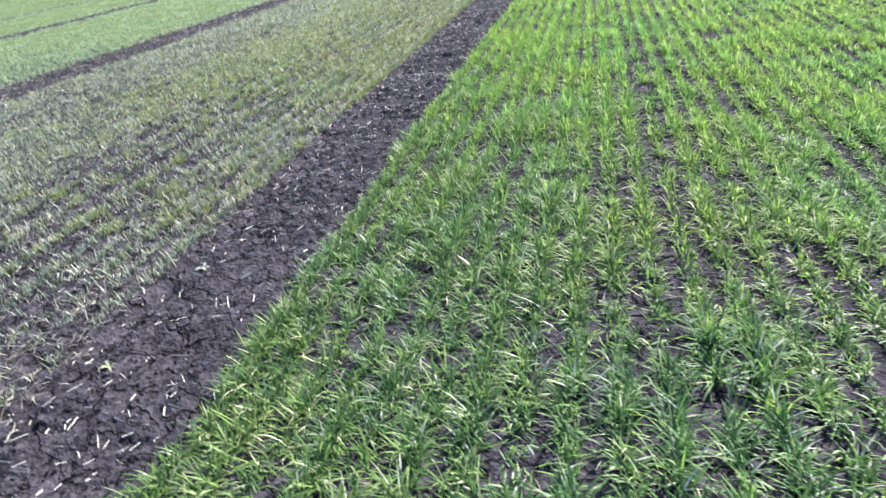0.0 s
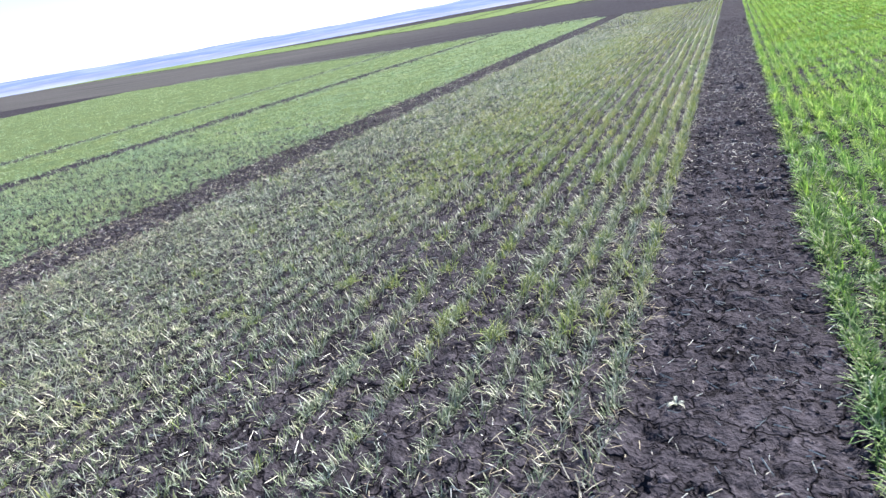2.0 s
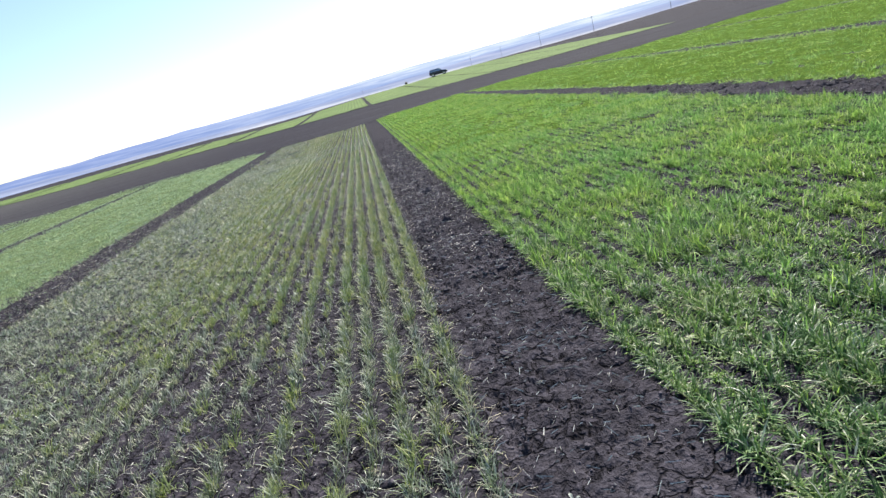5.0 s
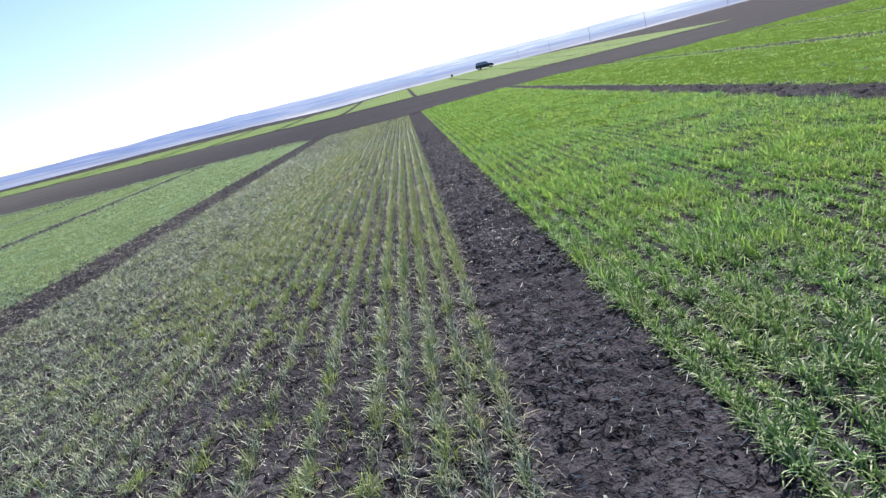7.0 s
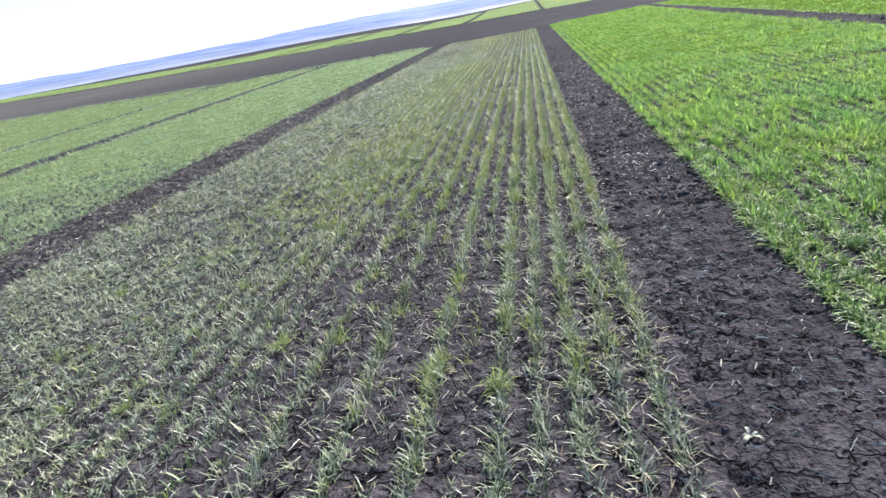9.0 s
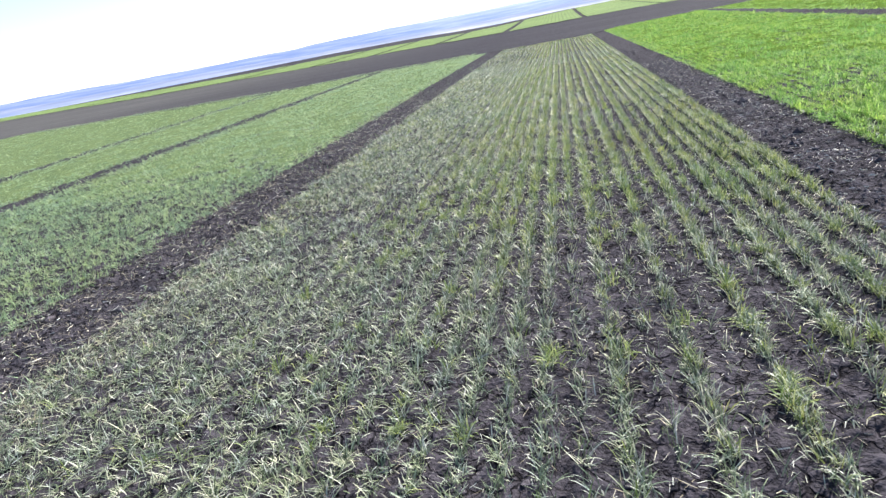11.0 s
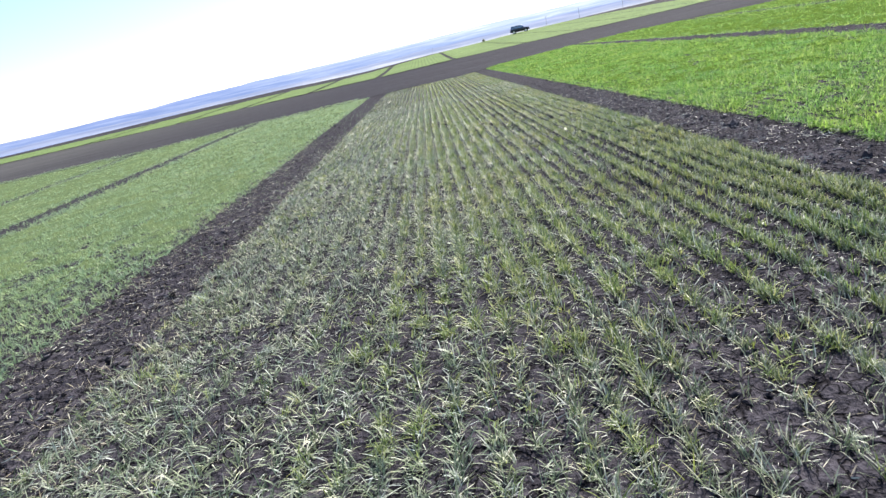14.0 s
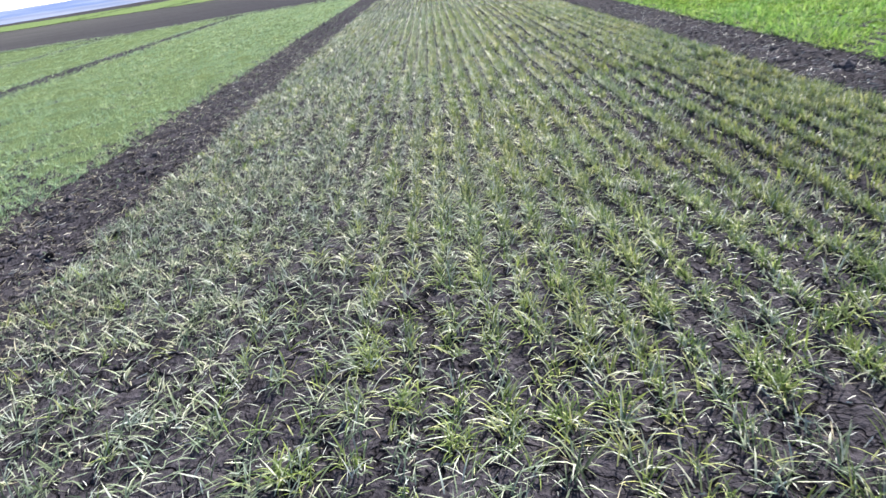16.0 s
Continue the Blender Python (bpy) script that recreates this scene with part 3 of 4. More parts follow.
def strays(n, left, right, y0, y1, length, width, mat, label):
    """Self-sown wheat here and there in a lane, so that its edges are not sharp."""
    y = y0 + rng.random(n) ** 1.3 * (y1 - y0)
    lo, hi = left(y), right(y)
    x = lo + (hi - lo) * rng.beta(0.55, 0.55, n)
    ok = y < front(x) + 0.6
    x, y, m = x[ok], y[ok], int(ok.sum())
    ob = blades("stray_wheat", x, y, length * rng.uniform(0.5, 1.3, m), width * rng.uniform(0.7, 1.3, m), np.radians(rng.uniform(10, 75, m)), np.radians(rng.uniform(10, 80, m)), 1, mat)
    tagged(ob, label, "wheat", kind="stuff")


strays(2600, lambda y: lane_c(y)[0], lambda y: lane_c(y)[1], 4, 42, 0.085, 0.022, COOL, "stray blue-green wheat leaves in a narrow lane")
strays(3000, lambda y: lane_d(y)[0], lambda y: lane_d(y)[1], 4, 42, 0.085, 0.028, COOL, "stray blue-green wheat leaves in a far narrow lane")
strays(1500, lambda y: lane_b(y)[0] - 0.03, lambda y: lane_b(y)[1] + 0.05, 3, 30, 0.075, 0.008, COOL, "stray wheat leaves along the edges of a bare lane")
strays(2200, lambda y: lane_f(y)[0], lambda y: lane_f(y)[1], 8, 44, 0.085, 0.024, VIVID, "stray bright green wheat leaves in a narrow lane")


n_verge = 5000
verge_x = rng.uniform(-40, -7, n_verge)
verge_y = front(verge_x) + np.abs(rng.normal(0, 0.9, n_verge))
verge = blades("stray_wheat", verge_x, verge_y, rng.uniform(0.05, 0.11, n_verge), rng.uniform(0.02, 0.05, n_verge), np.radians(rng.uniform(5, 60, n_verge)), np.radians(rng.uniform(0, 60, n_verge)), 1, COOL, 0.03)
tagged(verge, "stray wheat leaves along the ragged edge of tilled earth", "wheat", kind="stuff")


def matted(plot, left, right, y0, full, tall, mat, nx, ny):
    """The closed lower layer of a dense plot: nothing at y0, tall from full onward, sinking into the soil at the edges."""
    def layer(u, v):
        y = y0 + v**1.6 * (46 - y0)
        x = left(y) + u * (right(y) - left(y))
        y = np.minimum(y, front(x) - 0.05)
        edge = np.minimum(np.minimum(u, 1 - u) * (right(y) - left(y)), 0.5) / 0.5
        h = tall * smooth(y0, full, y) * edge**0.5 * (0.75 + 0.9 * fractal(x * 5, y * 4, 3))
        return x, y, terrain(x, y) + relief(x, y) - 0.02 + h
    ob = sheet("leaf_layer", np.linspace(0, 1, nx), np.linspace(0, 1, ny), layer, mat)
    ob.parent = plot
    ob["kind"] = "stuff"


matted(lush, lambda y: lane_a(y)[1], lambda y: lane_e(y)[0], 6.0, 15.0, 0.040, MAT_GREEN, 70, 190)
matted(bright_b, lambda y: lane_e(y)[1], lambda y: lane_f(y)[0], 4.0, 4.6, 0.055, MAT_GREEN, 50, 150)
matted(bright_c, lambda y: lane_f(y)[1], lambda y: lane_g(y)[0], 8.0, 8.6, 0.055, MAT_GREEN, 50, 120)
matted(bright_d, lambda y: lane_g(y)[1], lambda y: 44 + 0 * y, 10.0, 10.6, 0.055, MAT_GREEN, 90, 110)
matted(cool, lambda y: lane_c(y)[1], lambda y: lane_b(y)[0], 5.0, 13.0, 0.045, MAT_COOL, 70, 170)
matted(cool_b, lambda y: lane_d(y)[1], lambda y: lane_c(y)[0], 4.0, 4.6, 0.055, MAT_COOL, 50, 130)
matted(cool_c, lambda y: -46 + 0 * y, lambda y: lane_d(y)[0], 8.0, 8.6, 0.055, MAT_COOL, 90, 110)

# Far plots behind the tilled strip, parted by narrow lanes.
FAR_LANES = [-240, -120, -80, -52, -38, -29, -19.5, -9.6, 1.2, 10.6, 18.5, 26, 33, 41]
for a, b in zip(FAR_LANES[:-1], FAR_LANES[1:]):
    gap = 0.45 if a < 0 else 0.15

    def field(x, v, a=a, b=b):
        x = a + gap + x * (b - a - 2 * gap)
        y0 = back(x) + 0.3
        y1 = np.interp(x, [-240, -60, -20, 0, 20, 28, 41], [112, 114, 126, 152, 167, 158, 118])
        y = y0 + v * (np.maximum(y1, y0 + 0.5) - y0)
        return x, y, terrain(x, y) + 0.07 + 0.05 * fractal(x * 1.5, y * 1.5, 3)
    tagged(sheet("far_wheat_plot", np.linspace(0, 1, 24), np.linspace(0, 1, 60), field, FAR_GREEN),
           "light green wheat plot far off beyond the tilled strip", "wheat", group="far wheat plots", kind="structure")


# ---- distance ----
def ridge(name, radius, low, heights, mat, seed, rough):
    az = np.radians(np.linspace(-180, 180, 721))
    deg = np.degrees(az)
    top = np.interp(deg, *heights) * radius * np.pi / 180
    top = top + rough * radius / 1000 * fractal(deg * 0.35 + seed, deg * 0 + seed, 5)
    vs = np.linspace(0, 1, 6)
    gx = np.outer(1 + 0.12 * vs, np.sin(az)) * radius
    gy = np.outer(1 + 0.12 * vs, np.cos(az)) * radius
    gz = low + np.outer(vs**0.8, top - low) + EYE_Z
    idx = np.arange(gx.size).reshape(gx.shape)
    quads = np.stack([idx[:-1, :-1], idx[:-1, 1:], idx[1:, 1:], idx[1:, :-1]], -1).reshape(-1, 4)
    ob = mesh_from(name, np.stack([gx, gy, gz], -1).reshape(-1, 3), quads, mat)
    return tagged(ob, "distant hazy blue hills beyond the fields", "hills", kind="structure")


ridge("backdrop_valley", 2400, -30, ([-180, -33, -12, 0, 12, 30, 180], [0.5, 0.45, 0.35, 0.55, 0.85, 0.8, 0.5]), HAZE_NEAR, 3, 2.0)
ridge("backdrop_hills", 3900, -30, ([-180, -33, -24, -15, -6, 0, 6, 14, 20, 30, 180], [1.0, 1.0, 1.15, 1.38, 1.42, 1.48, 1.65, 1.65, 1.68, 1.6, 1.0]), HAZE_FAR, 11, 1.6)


# ---- litter on the soil ----
def straw_bits(n):
    """Short dry stalks lying about on the bare earth."""
    lane = rng.random(n)
    y = 1.5 + rng.random(n) ** 1.5 * 15
    x = np.where(lane < 0.36, rng.uniform(-0.74, 0.06, n), np.where(lane < 0.75, rng.uniform(-5.4, -0.7, n), np.where(lane < 0.93, rng.uniform(-6.3, -5.4, n), rng.uniform(4.8, 5.6, n))))
    length, half = rng.uniform(0.012, 0.060, n) * rng.uniform(0.5, 1.2, n), rng.uniform(0.0009, 0.0019, n)
    x = np.where((x > -0.74) & (x < 0.06) & (y < 3.1) & (rng.random(n) < 0.6), rng.uniform(-5.4, -0.7, n), x)
    turn, tip = rng.random(n) * 2 * np.pi, rng.normal(0, 0.18, n)
    z = terrain(x, y) + relief(x, y) + 0.011
    ca, sa = np.cos(turn), np.sin(turn)
    corner = []
    for end in (-0.5, 0.5):
        for side, up in ((-1, 0), (1, 0), (0, 1.6)):
            corner.append(np.stack([x + ca * end * length - sa * side * half, y + sa * end * length + ca * side * half, z + end * length * tip + up * half], -1))
    verts = np.stack(corner, 1)
    base = (np.arange(n) * 6)[:, None]
    sides = [base + np.array([q]) for q in ([0, 1, 4, 3], [1, 2, 5, 4], [2, 0, 3, 5])]
    ends = [base + np.array([q]) for q in ([0, 2, 1], [3, 4, 5])]
    ob = mesh_from("straw_litter", verts.reshape(-1, 3), sides + ends, STRAW, False)
    return tagged(ob, "short pale dry straw bits scattered on the bare soil", "straw", kind="stuff")


straw_bits(6000)


DEAD = leaf("dead leaf", [(0.0, (0.125, 0.112, 0.090)), (0.6, (0.255, 0.235, 0.185)), (1.0, (0.460, 0.440, 0.365))], (0.9, 0.9, 0.9), (1.0, 1.0, 0.97), gloss=0.7, shine=0.1, through_light=0.1)
n_dead = 9000
dead_y = 1.5 + rng.random(n_dead) ** 1.2 * 10
litter = blades("leaf_litter", np.where(rng.random(n_dead) < 0.75, rng.uniform(-5.5, -0.65, n_dead), rng.uniform(0.0, 3.0, n_dead)), dead_y, rng.uniform(0.025, 0.075, n_dead), rng.uniform(0.002, 0.004, n_dead),
                np.radians(rng.uniform(0, 14, n_dead)), np.radians(rng.uniform(0, 25, n_dead)), 2, DEAD, 0.006)
n_edge = 11000
edge_y = 2.5 + rng.random(n_edge) ** 1.4 * 16
edge_x = np.where(rng.random(n_edge) < 0.6, rng.normal(-5.36, 0.24, n_edge), rng.normal(-6.22, 0.22, n_edge))
fringe = blades("leaf_litter", edge_x, edge_y, rng.uniform(0.04, 0.10, n_edge), rng.uniform(0.0025, 0.005, n_edge),
                np.radians(rng.uniform(0, 40, n_edge)), np.radians(rng.uniform(0, 60, n_edge)), 2, DEAD, 0.006)
tagged(fringe, "withered brown leaves along the edges of a bare lane", "leaf litter", kind="stuff")
n_thatch = 420
thatch_x, thatch_y = rng.uniform(-0.70, 0.05, n_thatch * 3), 6.2 + rng.random(n_thatch * 3) * 8
clumped = np.argsort(-fractal(thatch_x * 4 + 21, thatch_y * 3, 3) + 0.9 * rng.random(n_thatch * 3))[:n_thatch]
thatch = blades("leaf_litter", thatch_x[clumped], thatch_y[clumped], rng.uniform(0.03, 0.08, n_thatch), rng.uniform(0.002, 0.0045, n_thatch),
                np.radians(rng.uniform(0, 40, n_thatch)), np.radians(rng.uniform(0, 70, n_thatch)), 2, STRAW, 0.010)
tagged(thatch, "pale dry thatch in clumps on the soil of a bare lane", "leaf litter", kind="stuff")
n_rim = 850
rim_y = 1.9 + rng.random(n_rim) ** 1.2 * 6
rim = blades("leaf_litter", -0.70 - np.abs(rng.normal(0, 0.22, n_rim)), rim_y, rng.uniform(0.04, 0.10, n_rim), rng.uniform(0.0022, 0.0042, n_rim),
             np.radians(rng.uniform(0, 35, n_rim)), np.radians(rng.uniform(0, 60, n_rim)), 2, DEAD, 0.006)
tagged(rim, "withered pale leaves along the thin edge of a plot", "leaf litter", kind="stuff")
tagged(litter, "dead brown wheat leaves lying on the soil between rows", "leaf litter", kind="stuff")


WHITE = leaf("withered leaf", [(0.0, (0.260, 0.285, 0.240)), (0.5, (0.450, 0.475, 0.420)), (1.0, (0.670, 0.690, 0.640))], (0.9, 0.9, 0.9), (1.05, 1.0, 0.97), gloss=0.55, shine=0.10, through_light=0.12, plants=False)
n_white = 17000
white_y = 1.5 + rng.random(n_white) ** 0.55 * 11.5
white_x = np.where(rng.random(n_white) < 0.9, np.where(rng.random(n_white) < smooth(3.5, 7.5, white_y), -0.75 - 4.65 * rng.random(n_white) ** 1.6, -5.4 + 4.65 * rng.random(n_white)), rng.uniform(0.05, 4.2, n_white))
white = blades("leaf_litter", white_x, white_y, rng.uniform(0.022, 0.056, n_white), rng.uniform(0.0014, 0.0030, n_white),
               np.radians(rng.uniform(5, 50, n_white)), np.radians(rng.uniform(20, 110, n_white)), 3, WHITE, 0.008)
tagged(white, "curled whitish withered wheat leaves among the rows", "leaf litter", kind="stuff")


def unit_lump():
    bm = bmesh.new()
    bmesh.ops.create_icosphere(bm, subdivisions=1, radius=1.0)
    v = np.array([p.co[:] for p in bm.verts])
    f = np.array([[p.index for p in q.verts] for q in bm.faces])
    bm.free()
    return v, f


def clods(n, lo, hi, y0, y1, size):
    """Crumbled lumps of earth, half sunk in the lanes."""
    v, f = unit_lump()
    y = y0 + rng.random(n) ** 1.5 * (y1 - y0)
    x = lo(y) + rng.random(n) * (hi(y) - lo(y))
    r = size * rng.lognormal(0, 0.45, n)
    shape = rng.uniform(0.65, 1.35, (n, 3)) * np.array([1, 1, 0.7])
    bumps = rng.uniform(0.72, 1.25, (n, len(v), 1))
    z = terrain(x, y) + relief(x, y) - 0.1 * r
    verts = v[None] * bumps * shape[:, None] * r[:, None, None] + np.stack([x, y, z], -1)[:, None]
    faces = (np.arange(n) * len(v))[:, None, None] + f[None]
    ob = mesh_from("soil_clods", verts.reshape(-1, 3), faces.reshape(-1, 3), CLOD, False)
    return tagged(ob, "loose dark crumbled clods of earth lying in a bare lane", "soil", kind="stuff")


clods(2400, lambda y: lane_a(y)[0] - 0.1, lambda y: lane_a(y)[1] + 0.03, 1.5, 18, 0.0065)
clods(1700, lambda y: lane_a(y)[0] - 0.02, lambda y: lane_a(y)[1] + 0.03, 5.5, 22, 0.013)
clods(2300, lambda y: lane_b(y)[0] - 0.05, lambda y: lane_b(y)[1] + 0.1, 4.0, 24, 0.012)
clods(1400, lambda y: lane_e(y)[0], lambda y: lane_e(y)[1], 5, 26, 0.017)
clods(1600, lambda y: lane_b(y)[1], lambda y: lane_a(y)[0], 1.6, 11, 0.0060)


# ---- small things ----
def part(name, bm, mat, parent, label=""):
    me = bpy.data.meshes.new(name)
    bm.to_mesh(me)
    bm.free()
    me.materials.append(mat)
    ob = new(name, me)
    ob.parent = parent
    if label:
        ob["label"] = label
    return ob


def lump_mesh(seed):
    """One of a few shapes of clod, shared by many."""
    v, f = unit_lump()
    r = np.random.default_rng(seed)
    me = bpy.data.meshes.new("clod")
    me.from_pydata((v * r.uniform(0.75, 1.2, (len(v), 1)) * r.uniform(0.75, 1.25, 3) * (1, 1, 0.62)).tolist(), [], f.tolist())
    me.materials.append(CLOD)
    return me


LUMPS = [lump_mesh(k) for k in range(7)]
for lane, count, y0, y1, size in ((lane_a, 110, 1.8, 8.5, 0.0085), (lane_b, 110, 3.4, 10.0, 0.017)):
    for k in range(count):
        y = y0 + random.random() ** 1.3 * (y1 - y0)
        lo, hi = (float(v) for v in lane(np.array(y)))
        x, r = random.uniform(lo, hi), size * math.exp(max(-0.7, min(0.45, random.gauss(0, 0.4))))
        piece = new("clod", LUMPS[k % 7])
        piece.parent = ground
        piece.location = (x, y, float(terrain(x, y) + relief(np.array([x]), np.array([y]))[0]) + 0.1 * r)
        piece.rotation_euler, piece.scale = (0, 0, random.uniform(0, 6.28)), (r, r, r)


def tuft_mesh(seed, leaves, mat, reach=1.0):
    """A vigorous wheat plant: many bending leaves from one root."""
    r = np.random.default_rng(seed)
    verts, quads, tris = [], [], []
    for k in range(leaves):
        a, bend, length, w = r.uniform(0, 6.283), math.radians(r.uniform(35, 86)), reach * r.uniform(0.06, 0.125), r.uniform(0.0019, 0.0028)
        drop, p = math.radians(r.uniform(20, 115)), Vector((r.normal(0, 0.022), r.normal(0, 0.03), -0.004))
        out, across, first = Vector((math.cos(a), math.sin(a), 0)), Vector((-math.sin(a), math.cos(a), 0)), len(verts)
        for s in range(4):
            verts += [p - across * w * (0.8, 1, 0.85, 0.5)[s], p + across * w * (0.8, 1, 0.85, 0.5)[s]]
            e = bend - drop * (s + 0.5) / 4
            p = p + (out * math.cos(e) + Vector((0, 0, math.sin(e)))) * length / 4
        verts.append(p)
        quads += [(first + 2 * s, first + 2 * s + 1, first + 2 * s + 3, first + 2 * s + 2) for s in range(3)]
        tris.append((first + 6, first + 7, first + 8))
    me = bpy.data.meshes.new("wheat_tuft")
    me.from_pydata([tuple(v) for v in verts], [], quads + tris)
    me.materials.append(mat)
    return me


TUFTS = [tuft_mesh(40 + k, 26 + 3 * k, BRIGHT) for k in range(6)]
TUFT_AT = [(-1.92, 4.13), (-2.21, 3.9), (-1.65, 4.48), (-1.38, 4.9), (-1.69, 3.5), (-1.39, 3.38), (-1.06, 3.64), (-1.05, 3.48), (-2.21, 4.66), (-2.53, 3.86), (-1.98, 5.42),
           (-1.35, 5.88), (-3.9, 3.98), (-3.12, 4.1), (-4.1, 4.85), (-1.68, 4.07), (-3.13, 4.75), (-3.58, 5.44), (-2.17, 5.4), (-3.16, 6.72), (-2.71, 6.74), (-2.08, 7.21),
           (-1.95, 5.9), (-2.21, 5.82), (-1.0, 7.25), (-3.31, 7.1), (-3.02, 7.0), (-3.58, 6.42), (-3.14, 6.28), (-3.7, 6.68), (-3.34, 8.95), (-2.93, 5.86), (-2.53, 6.28),
           (-3.91, 6.2), (-2.99, 6.3), (-2.21, 7.28), (-1.25, 3.9), (-0.86, 4.14), (-0.78, 4.4), (-0.94, 4.34), (-0.78, 4.72), (-2.18, 6.57), (-3.73, 8.75), (-3.06, 8.46)]
for k, (x, y) in enumerate(TUFT_AT):
    tuft = new("wheat_tuft", TUFTS[k % 6])
    tuft.location = (x, y, float(terrain(x, y) + relief(np.array([x]), np.array([y]))[0]))
    tuft.rotation_euler, tuft.scale = (0, 0, random.uniform(-0.4, 0.4)), (1, 1, 1)
    tagged(tuft, "bushy yellow-green young wheat tuft on dark soil", "wheat", group="vigorous wheat tufts")


def plant(meshes, k, x, y, size, label, group):
    ob = new("wheat_plant", meshes[k % len(meshes)])
    ob.location = (x, y, float(terrain(x, y) + relief(np.array([x]), np.array([y]))[0]))
    ob.rotation_euler, ob.scale = (0, 0, random.uniform(-0.5, 0.5)), (size, size, size)
    return tagged(ob, label, "wheat", group=group)


# Single plants that stand out: along the strong rows of the thin plot, and in the first rows of the green one.
for k in range(130):
    row = random.choice((0, 1, 2, 2, 4, 4, 6, 6, 8, 8, 10, 12, 14, 16, 18, 20))
    plant(TUFTS, k, -0.78 - 0.1475 * row + random.gauss(0, 0.012), 3.3 + random.random() ** 1.2 * 6.5, random.uniform(0.5, 0.8), "small yellow-green wheat plant in a thin drill row", "wheat plants of the thin rows")
THINS = [tuft_mesh(80 + k, 13 + 2 * k, PALE, 0.9) for k in range(6)]
for k in range(110):
    plant(THINS, k, -0.78 - 0.1475 * random.choice((2, 2, 4, 4, 6, 6, 8, 10)) + random.gauss(0, 0.014), 2.6 + random.random() * 2.8, random.uniform(0.65, 1.0), "thin pale grey-green wheat plant in a sparse drill row", "pale wheat plants of the thin rows")
BUSHES = [tuft_mesh(60 + k, 30 + 4 * k, LUSH, 1.05) for k in range(6)]
for k in range(150):
    row = min(16, int(random.expovariate(0.22)))
    plant(BUSHES, k, 0.10 + 0.1475 * row + random.gauss(0, 0.015), 1.9 + random.random() ** 1.3 * 5.5, random.uniform(0.75, 1.1), "bushy fresh green wheat plant in a dense drill row", "wheat plants of the green rows")


def rosette(x, y, leaves, length, label, mat):
    """A weed flat on the soil, its leaves round one crown."""
    weed = new("weed")
    weed.location = (x, y, float(terrain(x, y) + relief(np.array([x]), np.array([y]))[0]))
    tagged(weed, label, "weed")
    for k in range(leaves):
        a, size = 2 * math.pi * k / leaves + random.uniform(-0.45, 0.45), length * random.uniform(0.5, 1.25)
        bm = bmesh.new()
        rings = []
        for s, w, h in ((0.0, 0.06, 0.10), (0.3, 0.11, 0.34), (0.6, 0.15, 0.46), (0.85, 0.10, 0.40), (1.0, 0.0, 0.22)):
            c = Vector((math.cos(a), math.sin(a), 0)) * s * size + Vector((0, 0, h * size))
            side = Vector((-math.sin(a), math.cos(a), 0)) * w * size
            rings.append([bm.verts.new(c - side), bm.verts.new(c - Vector((0, 0, 0.05 * size))), bm.verts.new(c + side)])
        for p, q in zip(rings[:-1], rings[1:]):
            bm.faces.new((p[0], p[1], q[1], q[0]))
            bm.faces.new((p[1], p[2], q[2], q[1]))
        part("leaf", bm, mat, weed)
    bm = bmesh.new()
    bmesh.ops.create_cone(bm, cap_ends=True, segments=8, radius1=0.1 * length, radius2=0.06 * length, depth=0.2 * length, matrix=Matrix.Translation((0, 0, 0.08 * length)))
    part("crown", bm, mat, weed)
    return weed


DRY_WEED = leaf("withered weed leaf", [(0.0, (0.44, 0.44, 0.37)), (1.0, (0.66, 0.65, 0.58))], (0.9, 1.0, 0.95), (1.05, 1.0, 0.95))
WEED = leaf("pale weed leaf", [(0.0, (0.28, 0.33, 0.18)), (1.0, (0.46, 0.48, 0.33))], (0.9, 1.0, 0.9), (1.1, 1.0, 0.9))
rosette(-0.55, 3.02, 7, 0.034, "small pale whitish-green weed rosette on cracked soil", DRY_WEED)
rosette(-0.51, 2.28, 6, 0.038, "small yellow-green weed rosette on smooth bare soil", WEED)


def utility_pole(x, y, tall, turn):
    pole = new("utility_pole")
    z = float(terrain(x, y))
    pole.matrix_world = pose(x, y, z - 0.3, 0, 0, turn)
    tagged(pole, "weathered wooden power line pole standing behind the fields", "pole", group="power line poles")
    bm = bmesh.new()
    bmesh.ops.create_cone(bm, cap_ends=True, segments=12, radius1=0.12, radius2=0.07, depth=tall, matrix=Matrix.Translation((0, 0, tall / 2)))
    part("post", bm, WOOD, pole)
    bm = bmesh.new()
    bmesh.ops.create_cube(bm, size=1, matrix=Matrix.Translation((0, 0.14, tall - 0.55)) @ Matrix.Diagonal((1.9, 0.12, 0.14, 1)))
    bmesh.ops.bevel(bm, geom=bm.edges[:], offset=0.015, segments=1, affect="EDGES")
    part("crossarm", bm, WOOD, pole)
    for dx, h in ((-0.85, tall - 0.40), (0.85, tall - 0.40), (0.0, tall + 0.08)):
        bm = bmesh.new()
        bmesh.ops.create_cone(bm, cap_ends=True, segments=10, radius1=0.07, radius2=0.045, depth=0.18, matrix=Matrix.Translation((dx, 0.14 if dx else 0, h)))
        part("insulator", bm, CERAMIC, pole, "pale ceramic insulator")
    return pole


# Bearing from the plots, and how high the top stands over the level, in degrees.
for bearing, top in ((0.9, 0.55), (11.0, 0.97), (13.8, 1.0), (17.3, 1.27), (21.9, 1.45), (28.2, 1.85)):
    tall, reach = 8.5, 200.0
    while reach < 1400:
        px, py = -0.9 + reach * math.sin(radians(bearing)), 1.3 + reach * math.cos(radians(bearing))
        if float(terrain(px, py)) + tall - 0.3 <= EYE_Z + reach * math.tan(radians(top)):
            break
        reach += 5
    utility_pole(px, py, tall, -bearing - 30)


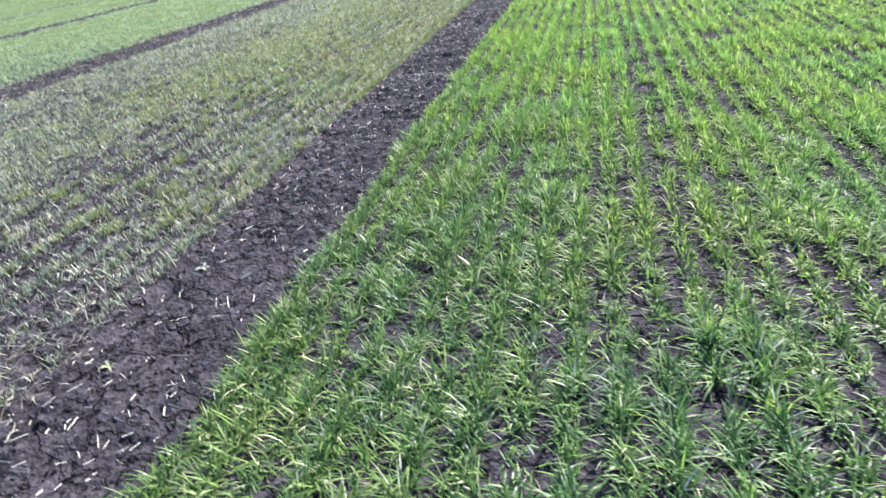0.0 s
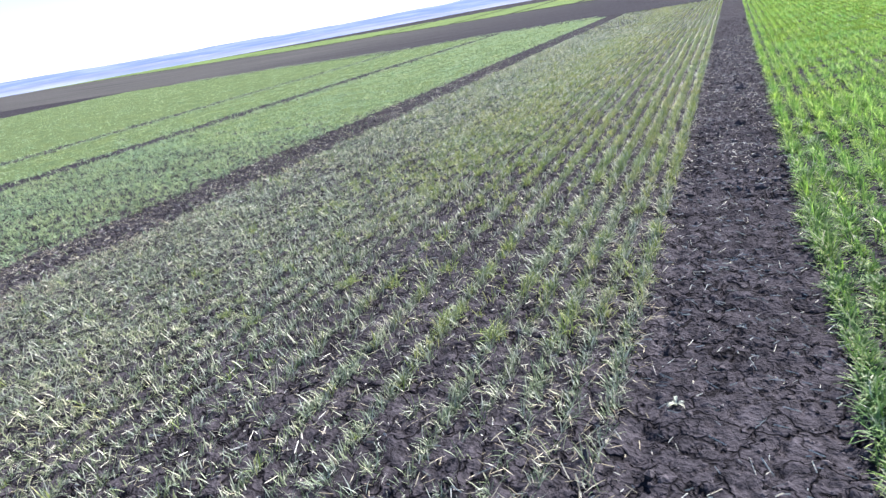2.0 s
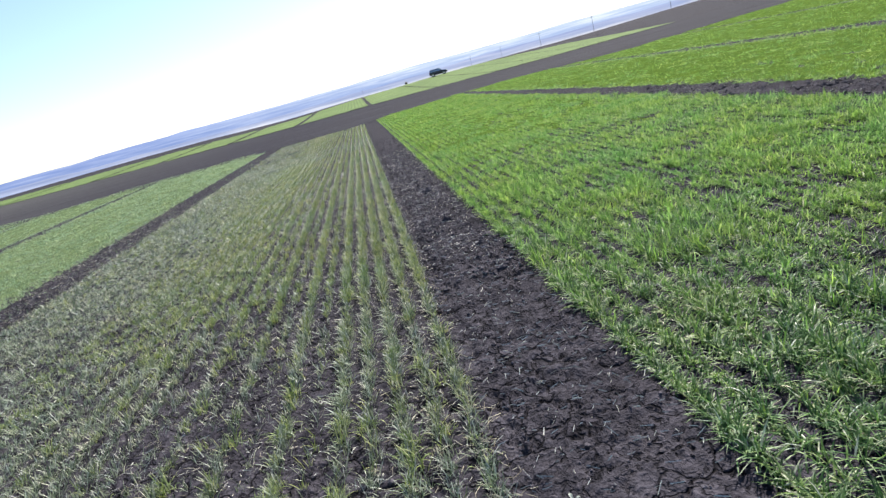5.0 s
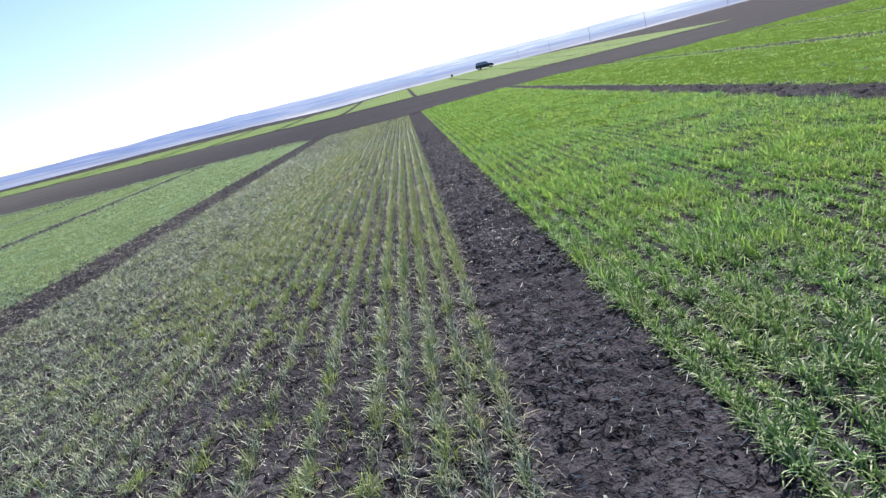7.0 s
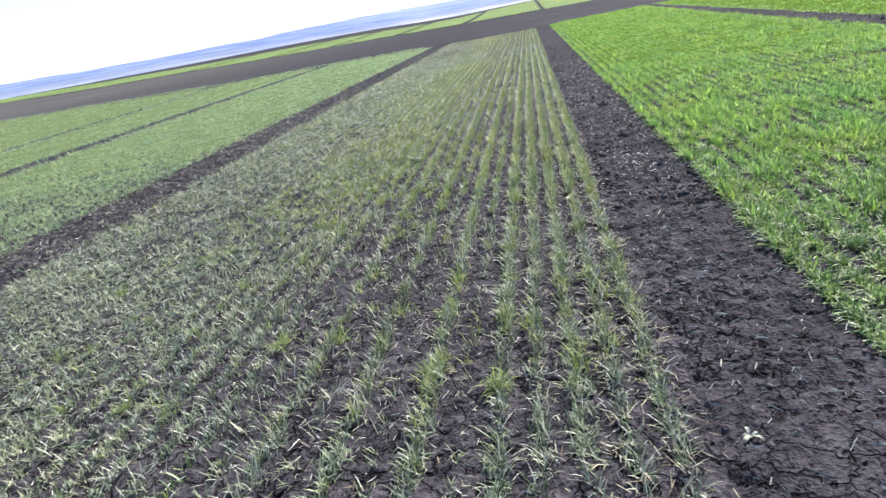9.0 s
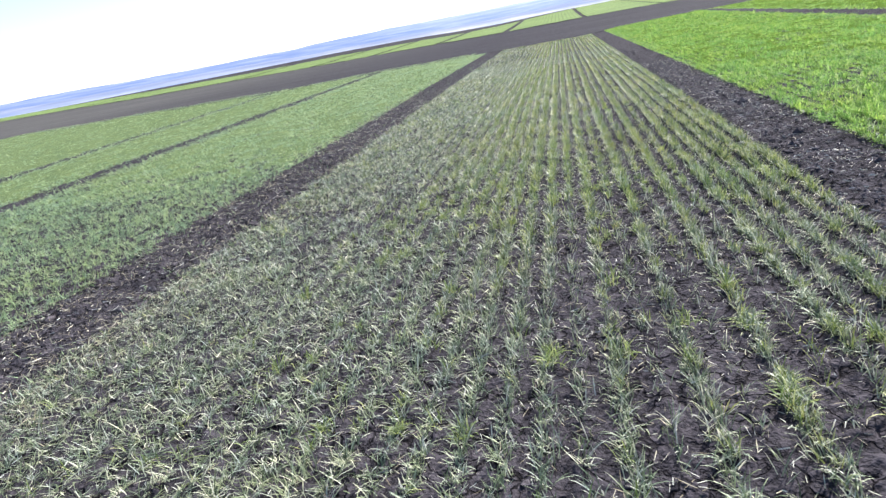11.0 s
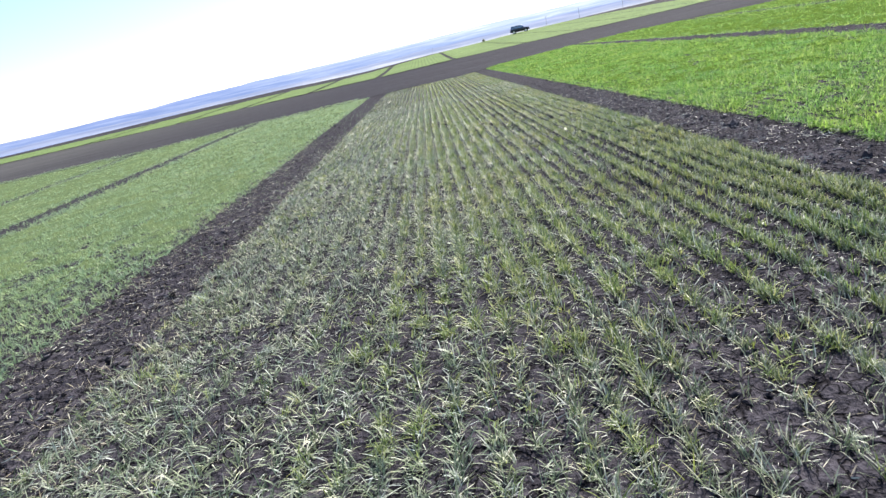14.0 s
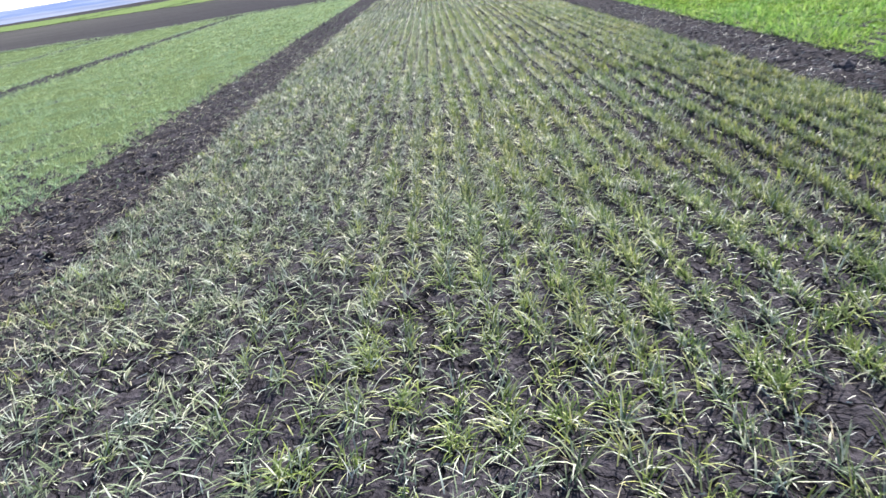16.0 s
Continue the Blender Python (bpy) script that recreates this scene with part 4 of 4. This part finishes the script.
def shrub(x, y, tall):
    bush = new("shrub")
    bush.location = (x, y, float(terrain(x, y)) - 0.05)
    tagged(bush, "bare grey-brown shrub on the edge of the far field", "shrub", group="far shrubs")
    bm = bmesh.new()
    for k in range(6):
        a, out = random.uniform(0, 6.28), random.uniform(0.1, 0.45) * tall
        m = look((0, 0, 0), (math.cos(a) * out, math.sin(a) * out, tall * 0.75))
        bmesh.ops.create_cone(bm, cap_ends=True, segments=6, radius1=0.05, radius2=0.015, depth=tall * 0.8, matrix=m @ Matrix.Translation((0, 0, -tall * 0.4)))
    part("trunk", bm, BARK, bush)
    n = 420
    a, rr, h = rng.random(n) * 6.283, np.sqrt(rng.random(n)) * 0.5 * tall, rng.uniform(0.25, 1.0, n) * tall
    rr = rr * np.sqrt(np.clip(1.15 - h / tall, 0.1, 1))
    c = np.stack([rr * np.cos(a), rr * np.sin(a), h], -1)
    d1, d2 = rng.normal(0, 0.11, (n, 3)), rng.normal(0, 0.11, (n, 3))
    verts = np.stack([c, c + d1, c + d1 + d2, c + d2], 1)
    crown = mesh_from("crown", verts.reshape(-1, 3), np.arange(4 * n).reshape(n, 4), TWIG, False)
    crown.parent = bush


for bearing, reach, tall in ((4.9, 184, 0.6),):
    shrub(-0.9 + reach * math.sin(radians(bearing)), 1.3 + reach * math.cos(radians(bearing)), tall)


# ---- car ----
def loft(bm, rings):
    made = [[bm.verts.new(p) for p in ring] for ring in rings]
    for p, q in zip(made[:-1], made[1:]):
        for k in range(len(p)):
            bm.faces.new((p[k], p[(k + 1) % len(p)], q[(k + 1) % len(q)], q[k]))
    bm.faces.new(made[0][::-1])
    bm.faces.new(made[-1])
    bmesh.ops.recalc_face_normals(bm, faces=bm.faces[:])


def car(x, y, turn):
    """A dark off-road wagon; its nose points along its own +x."""
    wagon = new("car")
    wagon.matrix_world = pose(x, y, float(terrain(x, y)) + 0.06, 0, 0, turn)
    tagged(wagon, "black off-road car parked at the edge of the green field", "car")
    bm = bmesh.new()
    rings = []
    for px, low, high, half in ((-2.12, 0.55, 0.95, 0.72), (-2.05, 0.36, 1.06, 0.84), (-1.2, 0.30, 1.08, 0.90), (0.6, 0.30, 1.06, 0.90), (1.1, 0.30, 1.02, 0.89), (1.75, 0.33, 0.94, 0.86), (2.08, 0.38, 0.84, 0.78), (2.16, 0.5, 0.72, 0.68)):
        rings.append([(px, -half * 0.94, low), (px, -half, (low + high) / 2), (px, -half * 0.95, high), (px, half * 0.95, high), (px, half, (low + high) / 2), (px, half * 0.94, low)])
    loft(bm, rings)
    bmesh.ops.bevel(bm, geom=bm.edges[:], offset=0.03, segments=2, affect="EDGES", clamp_overlap=True)
    part("body", bm, CAR_PAINT, wagon)
    bm = bmesh.new()
    loft(bm, [[(a, -w, z), (b, -w, z), (b, w, z), (a, w, z)] for a, b, w, z in ((-2.02, 1.02, 0.82, 1.05), (-1.84, 0.42, 0.70, 1.56))])
    part("windows", bm, CAR_GLASS, wagon, "tinted windows")
    bm = bmesh.new()
    loft(bm, [[(a, -w, z), (b, -w, z), (b, w, z), (a, w, z)] for a, b, w, z in ((-1.88, 0.46, 0.72, 1.555), (-1.86, 0.40, 0.70, 1.61), (-1.7, 0.2, 0.6, 1.65))])
    part("roof", bm, CAR_PAINT, wagon)
    for side in (-1, 1):
        for a, b in (((1.0, 1.06), (0.42, 1.57)), ((-0.35, 1.06), (-0.40, 1.57)), ((-1.25, 1.06), (-1.3, 1.57)), ((-2.0, 1.06), (-1.84, 1.57))):
            bm = bmesh.new()
            loft(bm, [[(p + dx, side * (w + dy), z) for dx, dy in ((-0.04, -0.01), (0.04, -0.01), (0.04, 0.012), (-0.04, 0.012))] for (p, z), w in ((a, 0.82), (b, 0.70))])
            part("pillar", bm, CAR_PAINT, wagon)
        bm = bmesh.new()
        bmesh.ops.create_cube(bm, size=1, matrix=Matrix.Translation((0.72, side * 0.98, 1.08)) @ Matrix.Diagonal((0.12, 0.2, 0.14, 1)))
        bmesh.ops.bevel(bm, geom=bm.edges[:], offset=0.03, segments=2, affect="EDGES")
        part("mirror", bm, CAR_PAINT, wagon)
        bm = bmesh.new()
        bmesh.ops.create_cube(bm, size=1, matrix=Matrix.Translation((2.07, side * 0.6, 0.76)) @ Matrix.Diagonal((0.14, 0.3, 0.13, 1)))
        part("headlight", bm, LAMP, wagon, "clear headlight")
        bm = bmesh.new()
        bmesh.ops.create_cube(bm, size=1, matrix=Matrix.Translation((-2.07, side * 0.7, 0.92)) @ Matrix.Diagonal((0.1, 0.16, 0.26, 1)))
        part("tail_light", bm, RED, wagon, "red tail light")
        for px in (-1.32, 1.34):
            bm = bmesh.new()
            bmesh.ops.create_cone(bm, cap_ends=True, segments=28, radius1=0.36, radius2=0.36, depth=0.24, matrix=pose(px, side * 0.82, 0.30, 90))
            bmesh.ops.bevel(bm, geom=[e for e in bm.edges if len(e.link_faces) == 2 and e.calc_face_angle(0) > 1], offset=0.04, segments=2, affect="EDGES")
            tyre = part("wheel", bm, RUBBER, wagon)
            bm = bmesh.new()
            bmesh.ops.create_cone(bm, cap_ends=True, segments=20, radius1=0.21, radius2=0.17, depth=0.04, matrix=pose(px, side * 0.945, 0.30, 90 * side))
            part("rim", bm, RIM, tyre, "grey alloy rim")
    for px in (-2.1, 2.1):
        bm = bmesh.new()
        bmesh.ops.create_cube(bm, size=1, matrix=Matrix.Translation((px, 0, 0.46)) @ Matrix.Diagonal((0.16, 1.6, 0.22, 1)))
        bmesh.ops.bevel(bm, geom=bm.edges[:], offset=0.04, segments=2, affect="EDGES")
        part("bumper", bm, RUBBER, wagon, "dark plastic bumper")
    return wagon


car(-0.9 + 150 * math.sin(radians(7.95)), 1.3 + 150 * math.cos(radians(7.95)), -12)
